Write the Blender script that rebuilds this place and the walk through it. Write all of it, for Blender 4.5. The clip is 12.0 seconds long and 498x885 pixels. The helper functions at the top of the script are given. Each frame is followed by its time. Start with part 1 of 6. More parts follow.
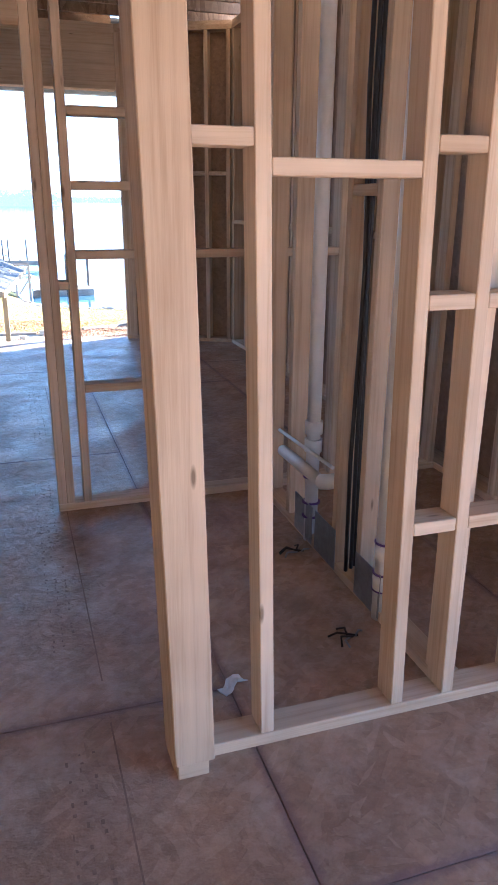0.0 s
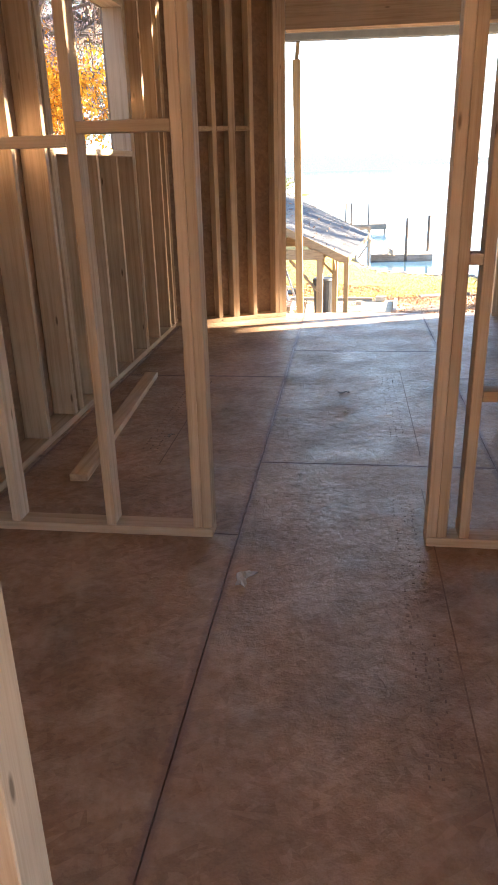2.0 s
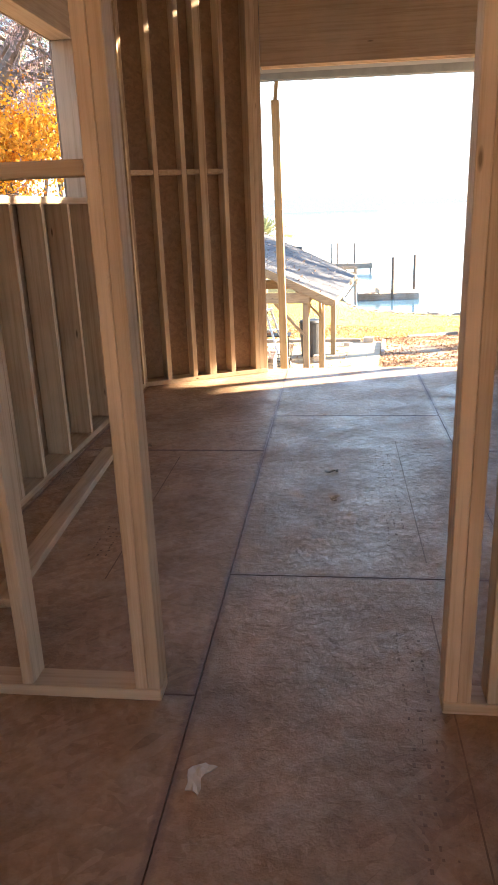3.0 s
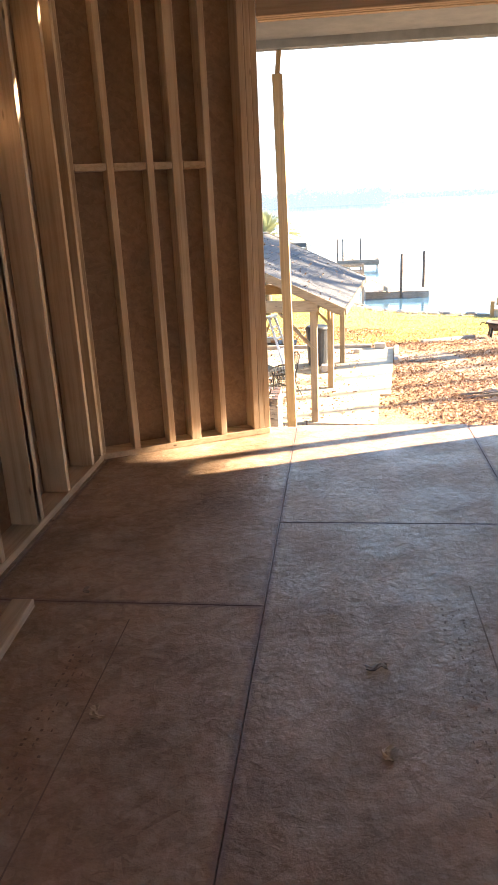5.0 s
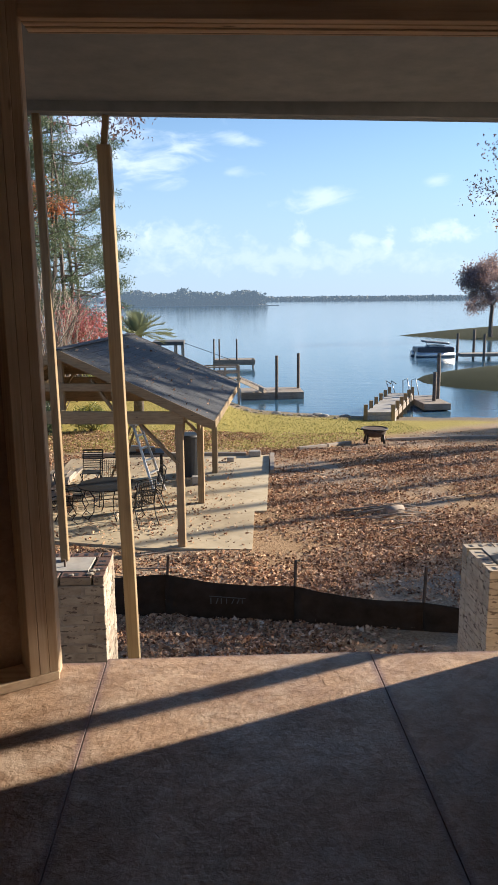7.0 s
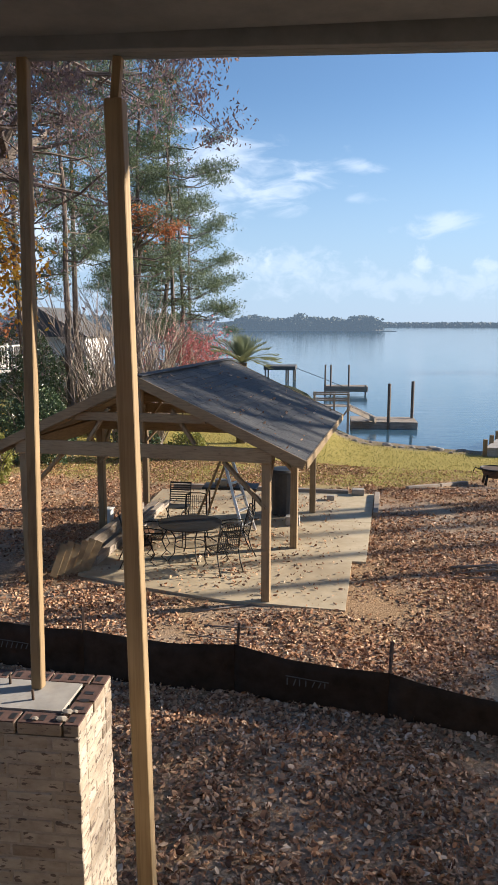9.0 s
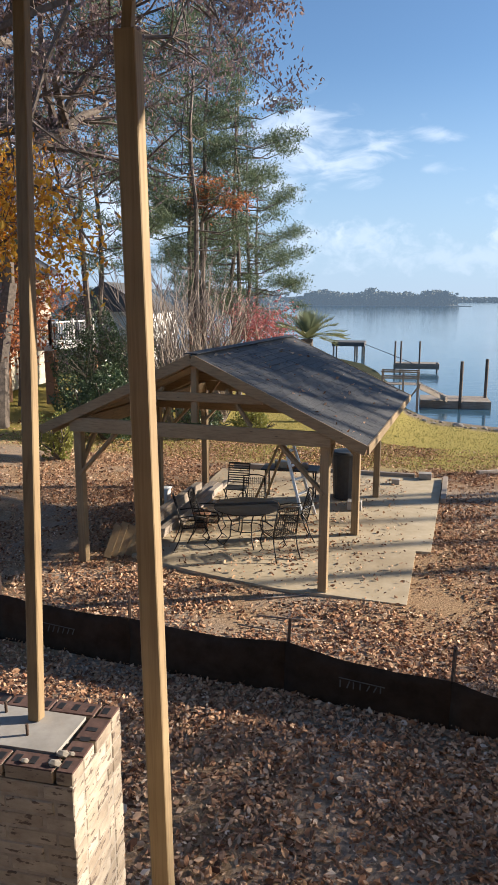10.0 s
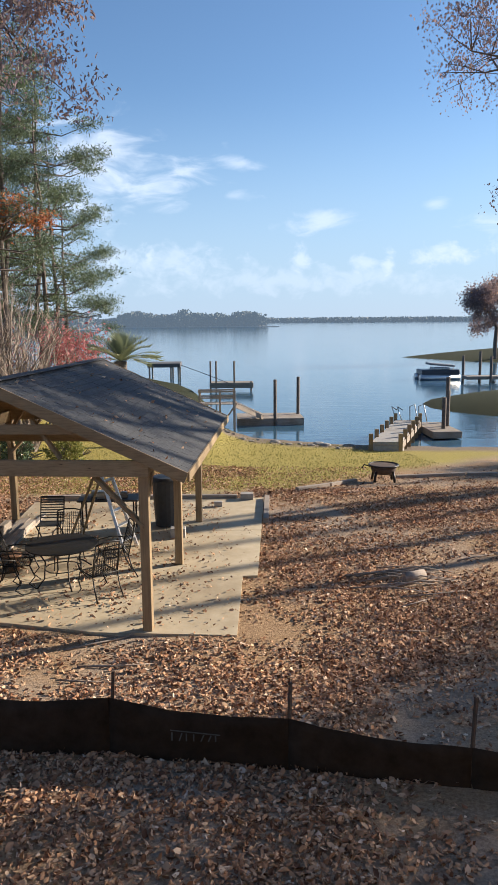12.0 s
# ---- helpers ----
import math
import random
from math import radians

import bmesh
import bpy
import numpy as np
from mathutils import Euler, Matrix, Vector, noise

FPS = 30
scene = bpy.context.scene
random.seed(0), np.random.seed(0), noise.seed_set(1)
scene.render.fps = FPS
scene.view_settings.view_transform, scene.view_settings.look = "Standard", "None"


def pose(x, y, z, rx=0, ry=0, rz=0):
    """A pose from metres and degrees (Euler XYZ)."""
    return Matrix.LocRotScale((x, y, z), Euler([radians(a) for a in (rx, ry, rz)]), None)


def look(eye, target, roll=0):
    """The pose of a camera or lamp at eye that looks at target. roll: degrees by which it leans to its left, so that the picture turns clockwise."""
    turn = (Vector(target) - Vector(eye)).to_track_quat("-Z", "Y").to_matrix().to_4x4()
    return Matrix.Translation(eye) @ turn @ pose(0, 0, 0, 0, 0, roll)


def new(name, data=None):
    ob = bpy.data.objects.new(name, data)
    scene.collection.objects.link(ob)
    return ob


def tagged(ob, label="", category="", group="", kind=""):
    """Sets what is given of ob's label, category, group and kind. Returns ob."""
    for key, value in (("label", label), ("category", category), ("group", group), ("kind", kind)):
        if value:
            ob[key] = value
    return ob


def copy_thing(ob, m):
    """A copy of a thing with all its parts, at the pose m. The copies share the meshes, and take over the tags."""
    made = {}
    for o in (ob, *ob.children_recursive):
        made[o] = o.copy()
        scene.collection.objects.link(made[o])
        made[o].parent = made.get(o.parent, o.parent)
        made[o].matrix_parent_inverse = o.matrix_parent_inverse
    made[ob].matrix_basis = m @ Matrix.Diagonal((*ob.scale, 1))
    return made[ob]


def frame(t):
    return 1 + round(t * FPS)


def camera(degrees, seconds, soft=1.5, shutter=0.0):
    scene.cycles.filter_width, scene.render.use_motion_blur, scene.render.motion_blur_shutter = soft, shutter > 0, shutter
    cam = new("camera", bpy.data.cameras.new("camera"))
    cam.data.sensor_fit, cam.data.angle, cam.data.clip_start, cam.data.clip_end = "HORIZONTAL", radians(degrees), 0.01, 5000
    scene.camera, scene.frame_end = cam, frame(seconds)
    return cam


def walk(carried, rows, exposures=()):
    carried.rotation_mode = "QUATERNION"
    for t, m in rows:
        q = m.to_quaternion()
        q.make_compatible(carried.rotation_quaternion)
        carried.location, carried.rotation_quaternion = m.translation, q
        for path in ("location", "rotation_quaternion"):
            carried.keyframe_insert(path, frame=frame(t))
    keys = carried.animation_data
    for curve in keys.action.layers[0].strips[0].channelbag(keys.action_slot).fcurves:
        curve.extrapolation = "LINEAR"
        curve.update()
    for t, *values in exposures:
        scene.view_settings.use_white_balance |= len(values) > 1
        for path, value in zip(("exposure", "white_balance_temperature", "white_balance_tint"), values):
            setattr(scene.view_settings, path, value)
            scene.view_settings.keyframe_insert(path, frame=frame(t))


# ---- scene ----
cam = camera(38.3, 12.0)
PATH = [
    (0, (0.499, 0.447, 1.442), (1.09, 2.247, 0.803), 0.4),
    (0.5, (0.528, 0.639, 1.467), (0.989, 2.462, 0.786), 1.1),
    (1, (0.438, 0.729, 1.439), (0.705, 2.589, 0.757), 0.6),
    (1.5, (0.348, 0.971, 1.407), (0.284, 2.846, 0.715), 0.1),
    (2, (0.298, 1.27, 1.385), (0.039, 3.118, 0.666), -1.5),
    (2.5, (0.28, 1.617, 1.437), (0.075, 3.486, 0.754), -1.2),
    (3, (0.309, 1.994, 1.414), (0.074, 3.88, 0.791), -2.1),
    (3.2, (0.282, 2.137, 1.447), (-0.006, 4.006, 0.795), -2.3),
    (4.8, (0.174, 3.539, 1.448), (-0.136, 5.401, 0.788), -2.7),
    (5, (0.18, 3.715, 1.476), (-0.07, 5.595, 0.842), -2.7),
    (5.5, (0.229, 4.207, 1.491), (0.113, 6.129, 0.952), -2.0),
    (6, (0.193, 4.636, 1.485), (0.173, 6.578, 1.009), -1.6),
    (6.5, (0.271, 5.093, 1.514), (0.335, 7.044, 1.08), -0.9),
    (6.7, (0.321, 5.293, 1.519), (0.408, 7.247, 1.103), -0.4),
    (8.3, (0.573, 6.717, 1.514), (0.556, 8.691, 1.195), -0.1),
    (8.5, (0.606, 6.89, 1.509), (0.534, 8.864, 1.196), 0.7),
    (9, (0.69, 7.21, 1.495), (0.464, 9.171, 1.17), 0.1),
    (9.5, (0.761, 7.509, 1.491), (0.393, 9.441, 1.127), 0.3),
    (10, (0.761, 7.795, 1.504), (0.352, 9.713, 1.112), 0.1),
    (10.5, (0.808, 7.994, 1.491), (0.391, 9.909, 1.088), 0.0),
    (11, (0.814, 8.16, 1.491), (0.442, 10.083, 1.088), -0.3),
    (11.5, (0.715, 8.347, 1.51), (0.507, 10.3, 1.128), -0.3),
    (12, (0.755, 8.419, 1.486), (0.839, 10.389, 1.15), -0.4),
]
EXPOSURES = [(0.0, 3.95, 4900, 9), (0.5, 3.95, 5900, 11), (1.0, 3.95, 6000, 11), (2.5, 3.95, 7000, 12), (3.2, 3.95, 7000, 12), (4.8, 3.85, 7100, 12), (5.0, 3.7, 7000, 12), (5.5, 2.65, 6500, 12),
             (6.0, 2.0, 5950, 9), (6.7, 1.45, 5950, 9), (8.3, 1.15, 5950, 10), (12.0, 1.14, 6000, 10)]
walk(cam, [(t, look(e, g, r)) for t, e, g, r in PATH], EXPOSURES)

# ---- world and sun ----
SUN_AZ, SUN_EL = 21.5, 20.0          # degrees from +x towards +y, and above the horizon
world = bpy.data.worlds.new("sky")
scene.world = world
world.use_nodes = True
wn, wl = world.node_tree.nodes, world.node_tree.links
sky = wn.new("ShaderNodeTexSky")
sky.sky_type, sky.sun_disc = "NISHITA", False
sky.sun_elevation, sky.sun_rotation = radians(SUN_EL), radians(90 - SUN_AZ)
sky.altitude, sky.air_density, sky.dust_density, sky.ozone_density = 100, 1.0, 0.15, 3.0
wco = wn.new("ShaderNodeTexCoord")
wsep = wn.new("ShaderNodeSeparateXYZ")
wl.new(wco.outputs["Generated"], wsep.inputs["Vector"])


def sky_math(op, a, b=None, c=None):
    m = wn.new("ShaderNodeMath")
    m.operation = op
    for k, v in enumerate((a, b, c)):
        if isinstance(v, (int, float)):
            m.inputs[k].default_value = v
        elif v is not None:
            wl.new(v, m.inputs[k])
    return m.outputs[0]


# azimuth east of +y and height above the horizon, in degrees
az = sky_math("MULTIPLY", sky_math("ARCTAN2", wsep.outputs["X"], wsep.outputs["Y"]), 57.2958)
el = sky_math("MULTIPLY", sky_math("ARCSINE", wsep.outputs["Z"]), 57.2958)


def sky_noise(sx, sy, scale, detail, rough, warp=0.0):
    cx = wn.new("ShaderNodeCombineXYZ")
    wl.new(sky_math("MULTIPLY", az, sx), cx.inputs[0])
    wl.new(sky_math("MULTIPLY", el, sy), cx.inputs[1])
    t = wn.new("ShaderNodeTexNoise")
    t.inputs["Scale"].default_value, t.inputs["Detail"].default_value, t.inputs["Roughness"].default_value = scale, detail, rough
    t.inputs["Distortion"].default_value = warp
    wl.new(cx.outputs[0], t.inputs["Vector"])
    return t.outputs["Fac"]


streaks, puffs = sky_noise(0.22, 0.62, 1.0, 8.0, 0.55, 0.6), sky_noise(0.55, 0.7, 1.0, 8.0, 0.6, 0.3)
# (azimuth, height, half width, half height, slant, streaky or puffy, thickness)
CLOUDS = ((-8.0, 11.6, 8.5, 2.9, -0.20, streaks, 1.0), (-10.0, 8.6, 4.5, 2.0, -0.15, streaks, 0.9), (2.0, 11.6, 2.2, 0.55, -0.05, streaks, 0.75), (1.2, 9.3, 1.4, 0.6, 0.0, streaks, 0.5),
          (7.6, 7.4, 3.2, 1.1, 0.05, streaks, 0.85), (16.5, 8.4, 1.2, 0.5, 0.0, streaks, 0.6), (-5.0, 4.4, 7.5, 1.8, 0.0, puffs, 0.6), (-5.2, 4.9, 1.0, 1.2, 0.0, puffs, 1.0), (6.6, 4.4, 1.5, 1.3, 0.0, puffs, 0.8),
          (11.3, 4.3, 1.6, 1.0, 0.1, puffs, 0.7), (13.3, 4.4, 0.8, 1.3, 0.0, puffs, 0.9), (17.5, 4.6, 2.3, 1.1, 0.0, puffs, 0.9), (21.0, 7.2, 3.0, 1.0, 0.0, streaks, 0.8), (24.0, 5.0, 3.5, 1.6, 0.0, puffs, 0.9),
          (-22.0, 6.5, 7.0, 4.5, 0.0, puffs, 1.0), (-35.0, 9.0, 8.0, 4.0, 0.1, puffs, 0.9), (40.0, 12.0, 9.0, 2.5, 0.1, streaks, 0.8), (6.0, 3.0, 18.0, 1.4, 0.0, puffs, 0.45))
cover = None
for ca, ce, hw, hh, slant, fac, thick in CLOUDS:
    dx = sky_math("SUBTRACT", az, ca)
    dy = sky_math("SUBTRACT", sky_math("SUBTRACT", el, ce), sky_math("MULTIPLY", dx, slant))
    r = sky_math("SQRT", sky_math("ADD", sky_math("POWER", sky_math("MULTIPLY", dx, 1 / hw), 2.0), sky_math("POWER", sky_math("MULTIPLY", dy, 1 / hh), 2.0)))
    d = sky_math("SUBTRACT", sky_math("MULTIPLY_ADD", fac, 3.4, -0.95), r)
    one = wn.new("ShaderNodeMapRange")
    one.interpolation_type = "SMOOTHSTEP"
    one.inputs["From Min"].default_value, one.inputs["From Max"].default_value, one.inputs["To Max"].default_value = -0.25, 0.85, thick * 0.72
    wl.new(d, one.inputs["Value"])
    cover = one.outputs["Result"] if cover is None else sky_math("MAXIMUM", cover, one.outputs["Result"])
wmix = wn.new("ShaderNodeMix")
wmix.data_type = "RGBA"
wmix.inputs["B"].default_value = (6.3, 6.8, 7.4, 1)
wl.new(cover, wmix.inputs["Factor"])
# pale air low over the horizon
whaze = wn.new("ShaderNodeValToRGB")
whaze.color_ramp.interpolation = "EASE"
whaze.color_ramp.elements[0].position, whaze.color_ramp.elements[1].position = 0.0, 0.30
whaze.color_ramp.elements[0].color, whaze.color_ramp.elements[1].color = (0.85, 0.85, 0.85, 1), (0, 0, 0, 1)
wl.new(wsep.outputs["Z"], whaze.inputs["Fac"])
wair = wn.new("ShaderNodeMix")
wair.data_type = "RGBA"
wair.inputs["B"].default_value = (3.5, 4.5, 5.7, 1)
wl.new(whaze.outputs["Color"], wair.inputs["Factor"])
wl.new(sky.outputs["Color"], wair.inputs["A"])
wl.new(wair.outputs["Result"], wmix.inputs["A"])
wl.new(wmix.outputs["Result"], wn["Background"].inputs["Color"])
wn["Background"].inputs["Strength"].default_value = 0.069

sun_data = bpy.data.lights.new("sun", "SUN")
sun_data.energy, sun_data.angle, sun_data.color = 5.0, radians(1.0), (1.0, 0.83, 0.62)
sun = new("sun", sun_data)
SUN_DIR = Vector((math.cos(radians(SUN_AZ)) * math.cos(radians(SUN_EL)),
                  math.sin(radians(SUN_AZ)) * math.cos(radians(SUN_EL)), math.sin(radians(SUN_EL))))
sun.matrix_world = look(SUN_DIR * 60, (0, 0, 0))


# ---- materials ----
def nodes_of(name):
    m = bpy.data.materials.new(name)
    m.use_nodes = True
    return m, m.node_tree.nodes, m.node_tree.links, m.node_tree.nodes["Principled BSDF"]


def coords(n, l, scale, rot=(0, 0, 0), jitter=True, kind="Object"):
    tc, mp = n.new("ShaderNodeTexCoord"), n.new("ShaderNodeMapping")
    mp.inputs["Scale"].default_value, mp.inputs["Rotation"].default_value = scale, [radians(a) for a in rot]
    l.new(tc.outputs[kind], mp.inputs["Vector"])
    if jitter:
        info, mul = n.new("ShaderNodeObjectInfo"), n.new("ShaderNodeMath")
        mul.operation = "MULTIPLY"
        mul.inputs[1].default_value = 57.0
        l.new(info.outputs["Random"], mul.inputs[0])
        l.new(mul.outputs[0], mp.inputs["Location"])
    return mp.outputs["Vector"]


def noise_of(n, l, vec, scale, detail=5.0, rough=0.6):
    t = n.new("ShaderNodeTexNoise")
    t.inputs["Scale"].default_value, t.inputs["Detail"].default_value, t.inputs["Roughness"].default_value = scale, detail, rough
    l.new(vec, t.inputs["Vector"])
    return t.outputs["Fac"]


def ramp(n, l, fac, stops):
    r = n.new("ShaderNodeValToRGB")
    while len(r.color_ramp.elements) < len(stops):
        r.color_ramp.elements.new(0.5)
    for e, (p, c) in zip(r.color_ramp.elements, stops):
        e.position, e.color = p, (*c, 1) if len(c) == 3 else c
    l.new(fac, r.inputs["Fac"])
    return r.outputs["Color"]


def mixed(n, l, a, b, fac, mode="MIX"):
    m = n.new("ShaderNodeMix")
    m.data_type, m.blend_type = "RGBA", mode
    for k, v in (("A", a), ("B", b)):
        if isinstance(v, tuple):
            m.inputs[k].default_value = (*v, 1)
        else:
            l.new(v, m.inputs[k])
    if isinstance(fac, float):
        m.inputs["Factor"].default_value = fac
    else:
        l.new(fac, m.inputs["Factor"])
    return m.outputs["Result"]


def bumped(n, l, b, height, strength=0.3, distance=0.01):
    bp = n.new("ShaderNodeBump")
    bp.inputs["Strength"].default_value, bp.inputs["Distance"].default_value = strength, distance
    l.new(height, bp.inputs["Height"])
    l.new(bp.outputs["Normal"], b.inputs["Normal"])


def lumber(name, axis, light, dark, rough=0.75, tint=0.25):
    """Sawn softwood with the grain along one axis, a few knots and a colour of its own for each stick."""
    m, n, l, b = nodes_of(name)
    long_, cross = 1.3, 42.0
    sc = [cross] * 3
    sc["xyz".index(axis)] = long_
    v = coords(n, l, sc)
    grain = noise_of(n, l, v, 1.0, 6.0, 0.65)
    col = ramp(n, l, grain, [(0.30, dark), (0.52, light), (0.75, tuple(min(1, c * 1.12) for c in light))])
    sc2 = [9.0] * 3
    sc2["xyz".index(axis)] = 2.2
    v2 = coords(n, l, sc2)
    vor = n.new("ShaderNodeTexVoronoi")
    vor.inputs["Scale"].default_value = 1.0
    l.new(v2, vor.inputs["Vector"])
    knot = ramp(n, l, vor.outputs["Distance"], [(0.035, (1, 1, 1)), (0.075, (0, 0, 0))])
    col = mixed(n, l, col, tuple(c * 0.45 for c in dark), knot)
    blot = noise_of(n, l, coords(n, l, (2.0, 2.0, 2.0)), 1.0, 3.0)
    col = mixed(n, l, col, ramp(n, l, blot, [(0.3, (0.62, 0.58, 0.55)), (0.65, (1, 1, 1))]), 0.6, "MULTIPLY")
    info = n.new("ShaderNodeObjectInfo")
    col = mixed(n, l, col, ramp(n, l, info.outputs["Random"], [(0.0, (0.78, 0.74, 0.68)), (1.0, (1.0, 1.0, 1.0))]), 0.85, "MULTIPLY")
    l.new(col, b.inputs["Base Color"])
    b.inputs["Roughness"].default_value = rough
    bumped(n, l, b, grain, 0.25, 0.003)
    return m


SPF_L, SPF_D = (0.68, 0.54, 0.39), (0.52, 0.38, 0.25)
wood = {a: lumber("spruce_stud_" + a, a, SPF_L, SPF_D) for a in "xyz"}
TRT_L, TRT_D = (0.34, 0.25, 0.14), (0.235, 0.165, 0.088)
treated = {a: lumber("treated_pine_" + a, a, TRT_L, TRT_D, 0.7) for a in "xyz"}
GRY_L, GRY_D = (0.38, 0.33, 0.28), (0.22, 0.19, 0.16)
grey_wood = {a: lumber("weathered_wood_" + a, a, GRY_L, GRY_D, 0.85) for a in "xyz"}


def strand_board(name, base, dark, light, edge=None, plane="xy", dirt=0.5):
    """Pressed strand board: three crossed layers of flat chips, with dirt on top."""
    m, n, l, b = nodes_of(name)
    col, hgt = None, None
    for k, (rot, s) in enumerate(((14, (11, 46)), (72, (13, 42)), (-41, (10, 38)))):
        sc, rr = {"xy": ((s[0], s[1], 6), (0, 0, rot)), "xz": ((s[0], 6, s[1]), (0, rot, 0)), "yz": ((6, s[0], s[1]), (rot, 0, 0))}[plane]
        tc, turn = n.new("ShaderNodeTexCoord"), n.new("ShaderNodeMapping")
        turn.inputs["Rotation"].default_value = [radians(a) for a in rr]
        info = n.new("ShaderNodeObjectInfo")
        l.new(tc.outputs["Object"], turn.inputs["Vector"])
        l.new(info.outputs["Random"], turn.inputs["Location"])
        flake = n.new("ShaderNodeVectorMath")
        flake.operation = "MULTIPLY"
        flake.inputs[1].default_value = sc
        l.new(turn.outputs["Vector"], flake.inputs[0])
        vor = n.new("ShaderNodeTexVoronoi")
        vor.inputs["Scale"].default_value = 1.0
        l.new(flake.outputs["Vector"], vor.inputs["Vector"])
        sep = n.new("ShaderNodeSeparateColor")
        l.new(vor.outputs["Color"], sep.inputs["Color"])
        c = ramp(n, l, sep.outputs["Red"], [(0.0, dark), (0.45, base), (1.0, light)])
        if col is None:
            col, hgt = c, sep.outputs["Red"]
        else:
            pick = ramp(n, l, sep.outputs["Green"], [(0.55, (0, 0, 0)), (0.6, (1, 1, 1))])
            col = mixed(n, l, col, c, pick)
            hgt = mixed(n, l, hgt, sep.outputs["Blue"], pick)
    grime = noise_of(n, l, coords(n, l, (1.1, 1.1, 1.1), jitter=False), 1.0, 7.0, 0.65)
    col = mixed(n, l, col, ramp(n, l, grime, [(0.32, (0.42, 0.38, 0.36)), (0.62, (1, 1, 1))]), dirt, "MULTIPLY")
    fine = noise_of(n, l, coords(n, l, (26, 26, 26)), 1.0, 4.0, 0.7)
    col = mixed(n, l, col, ramp(n, l, fine, [(0.35, (0.72, 0.7, 0.68)), (0.6, (1, 1, 1))]), 0.7, "MULTIPLY")
    if edge:
        dust = noise_of(n, l, coords(n, l, (3.4, 3.4, 3.4)), 1.0, 8.0, 0.75)
        col = mixed(n, l, col, (0.52, 0.41, 0.32), ramp(n, l, dust, [(0.48, (0, 0, 0)), (0.66, (0.6, 0.6, 0.6))]))
        scuff = noise_of(n, l, coords(n, l, (24, 30, 9)), 1.0, 5.0, 0.7)
        col = mixed(n, l, col, (0.60, 0.48, 0.36), ramp(n, l, scuff, [(0.60, (0, 0, 0)), (0.74, (0.28, 0.28, 0.28))]))
        gen = n.new("ShaderNodeTexCoord")
        sp = n.new("ShaderNodeSeparateXYZ")
        l.new(gen.outputs["Generated"], sp.inputs["Vector"])
        worst = None
        for ax, size in (("X", 1.14), ("Y", 2.33)):
            s1 = n.new("ShaderNodeMath"); s1.operation = "PINGPONG"; s1.inputs[1].default_value = 0.5
            l.new(sp.outputs[ax], s1.inputs[0])
            s2 = n.new("ShaderNodeMath"); s2.operation = "MULTIPLY"; s2.inputs[1].default_value = size
            l.new(s1.outputs[0], s2.inputs[0])
            if worst is None:
                worst = s2.outputs[0]
            else:
                mn = n.new("ShaderNodeMath"); mn.operation = "MINIMUM"
                l.new(worst, mn.inputs[0]); l.new(s2.outputs[0], mn.inputs[1])
                worst = mn.outputs[0]
        wob = n.new("ShaderNodeMath"); wob.operation = "MULTIPLY_ADD"; wob.inputs[1].default_value = 0.03; 
        l.new(fine, wob.inputs[0]); l.new(worst, wob.inputs[2])
        col = mixed(n, l, col, edge, ramp(n, l, wob.outputs[0], [(0.022, (0.75, 0.75, 0.75)), (0.040, (0, 0, 0))]))
    l.new(col, b.inputs["Base Color"])
    if edge:
        # raised flakes and swollen patches that catch the light
        lump = noise_of(n, l, coords(n, l, (17, 17, 17)), 1.0, 7.0, 0.68)
        hgt = mixed(n, l, hgt, lump, 0.62)
        wear = noise_of(n, l, coords(n, l, (2.6, 2.6, 2.6), jitter=False), 1.0, 6.0, 0.7)
        l.new(ramp(n, l, wear, [(0.35, (0.34, 0.34, 0.34)), (0.65, (0.62, 0.62, 0.62))]), b.inputs["Roughness"])
        bumped(n, l, b, hgt, 1.0, 0.014)
    else:
        b.inputs["Roughness"].default_value = 0.5
        bumped(n, l, b, hgt, 0.5, 0.003)
    return m


osb_floor = strand_board("strand_board_floor", (0.46, 0.305, 0.20), (0.395, 0.26, 0.17), (0.53, 0.37, 0.255), edge=(0.19, 0.12, 0.115), dirt=0.8)
osb_wall_x = strand_board("strand_board_wall", (0.37, 0.25, 0.165), (0.335, 0.225, 0.148), (0.405, 0.28, 0.188), plane="xz", dirt=0.35)
osb_wall_y = strand_board("strand_board_side_wall", (0.37, 0.25, 0.165), (0.335, 0.225, 0.148), (0.405, 0.28, 0.188), plane="yz", dirt=0.35)
osb_ceiling = strand_board("strand_board_ceiling", (0.36, 0.25, 0.16), (0.25, 0.16, 0.10), (0.48, 0.35, 0.23), dirt=0.3)


def speckled(name, a, b_, scale, rough=0.8, bump=0.2, dist=0.01, metal=0.0, detail=6.0, big=None, mid=0.5):
    m, n, l, b = nodes_of(name)
    f1 = noise_of(n, l, coords(n, l, (scale,) * 3), 1.0, detail, 0.65)
    col = ramp(n, l, f1, [(mid - 0.2, a), (mid + 0.2, b_)])
    f2 = noise_of(n, l, coords(n, l, (scale / 14,) * 3), 1.0, 4.0)
    col = mixed(n, l, col, ramp(n, l, f2, [(0.35, big or (0.7, 0.7, 0.7)), (0.62, (1, 1, 1))]), 0.7, "MULTIPLY")
    l.new(col, b.inputs["Base Color"])
    b.inputs["Roughness"].default_value, b.inputs["Metallic"].default_value = rough, metal
    bumped(n, l, b, f1, bump, dist)
    return m


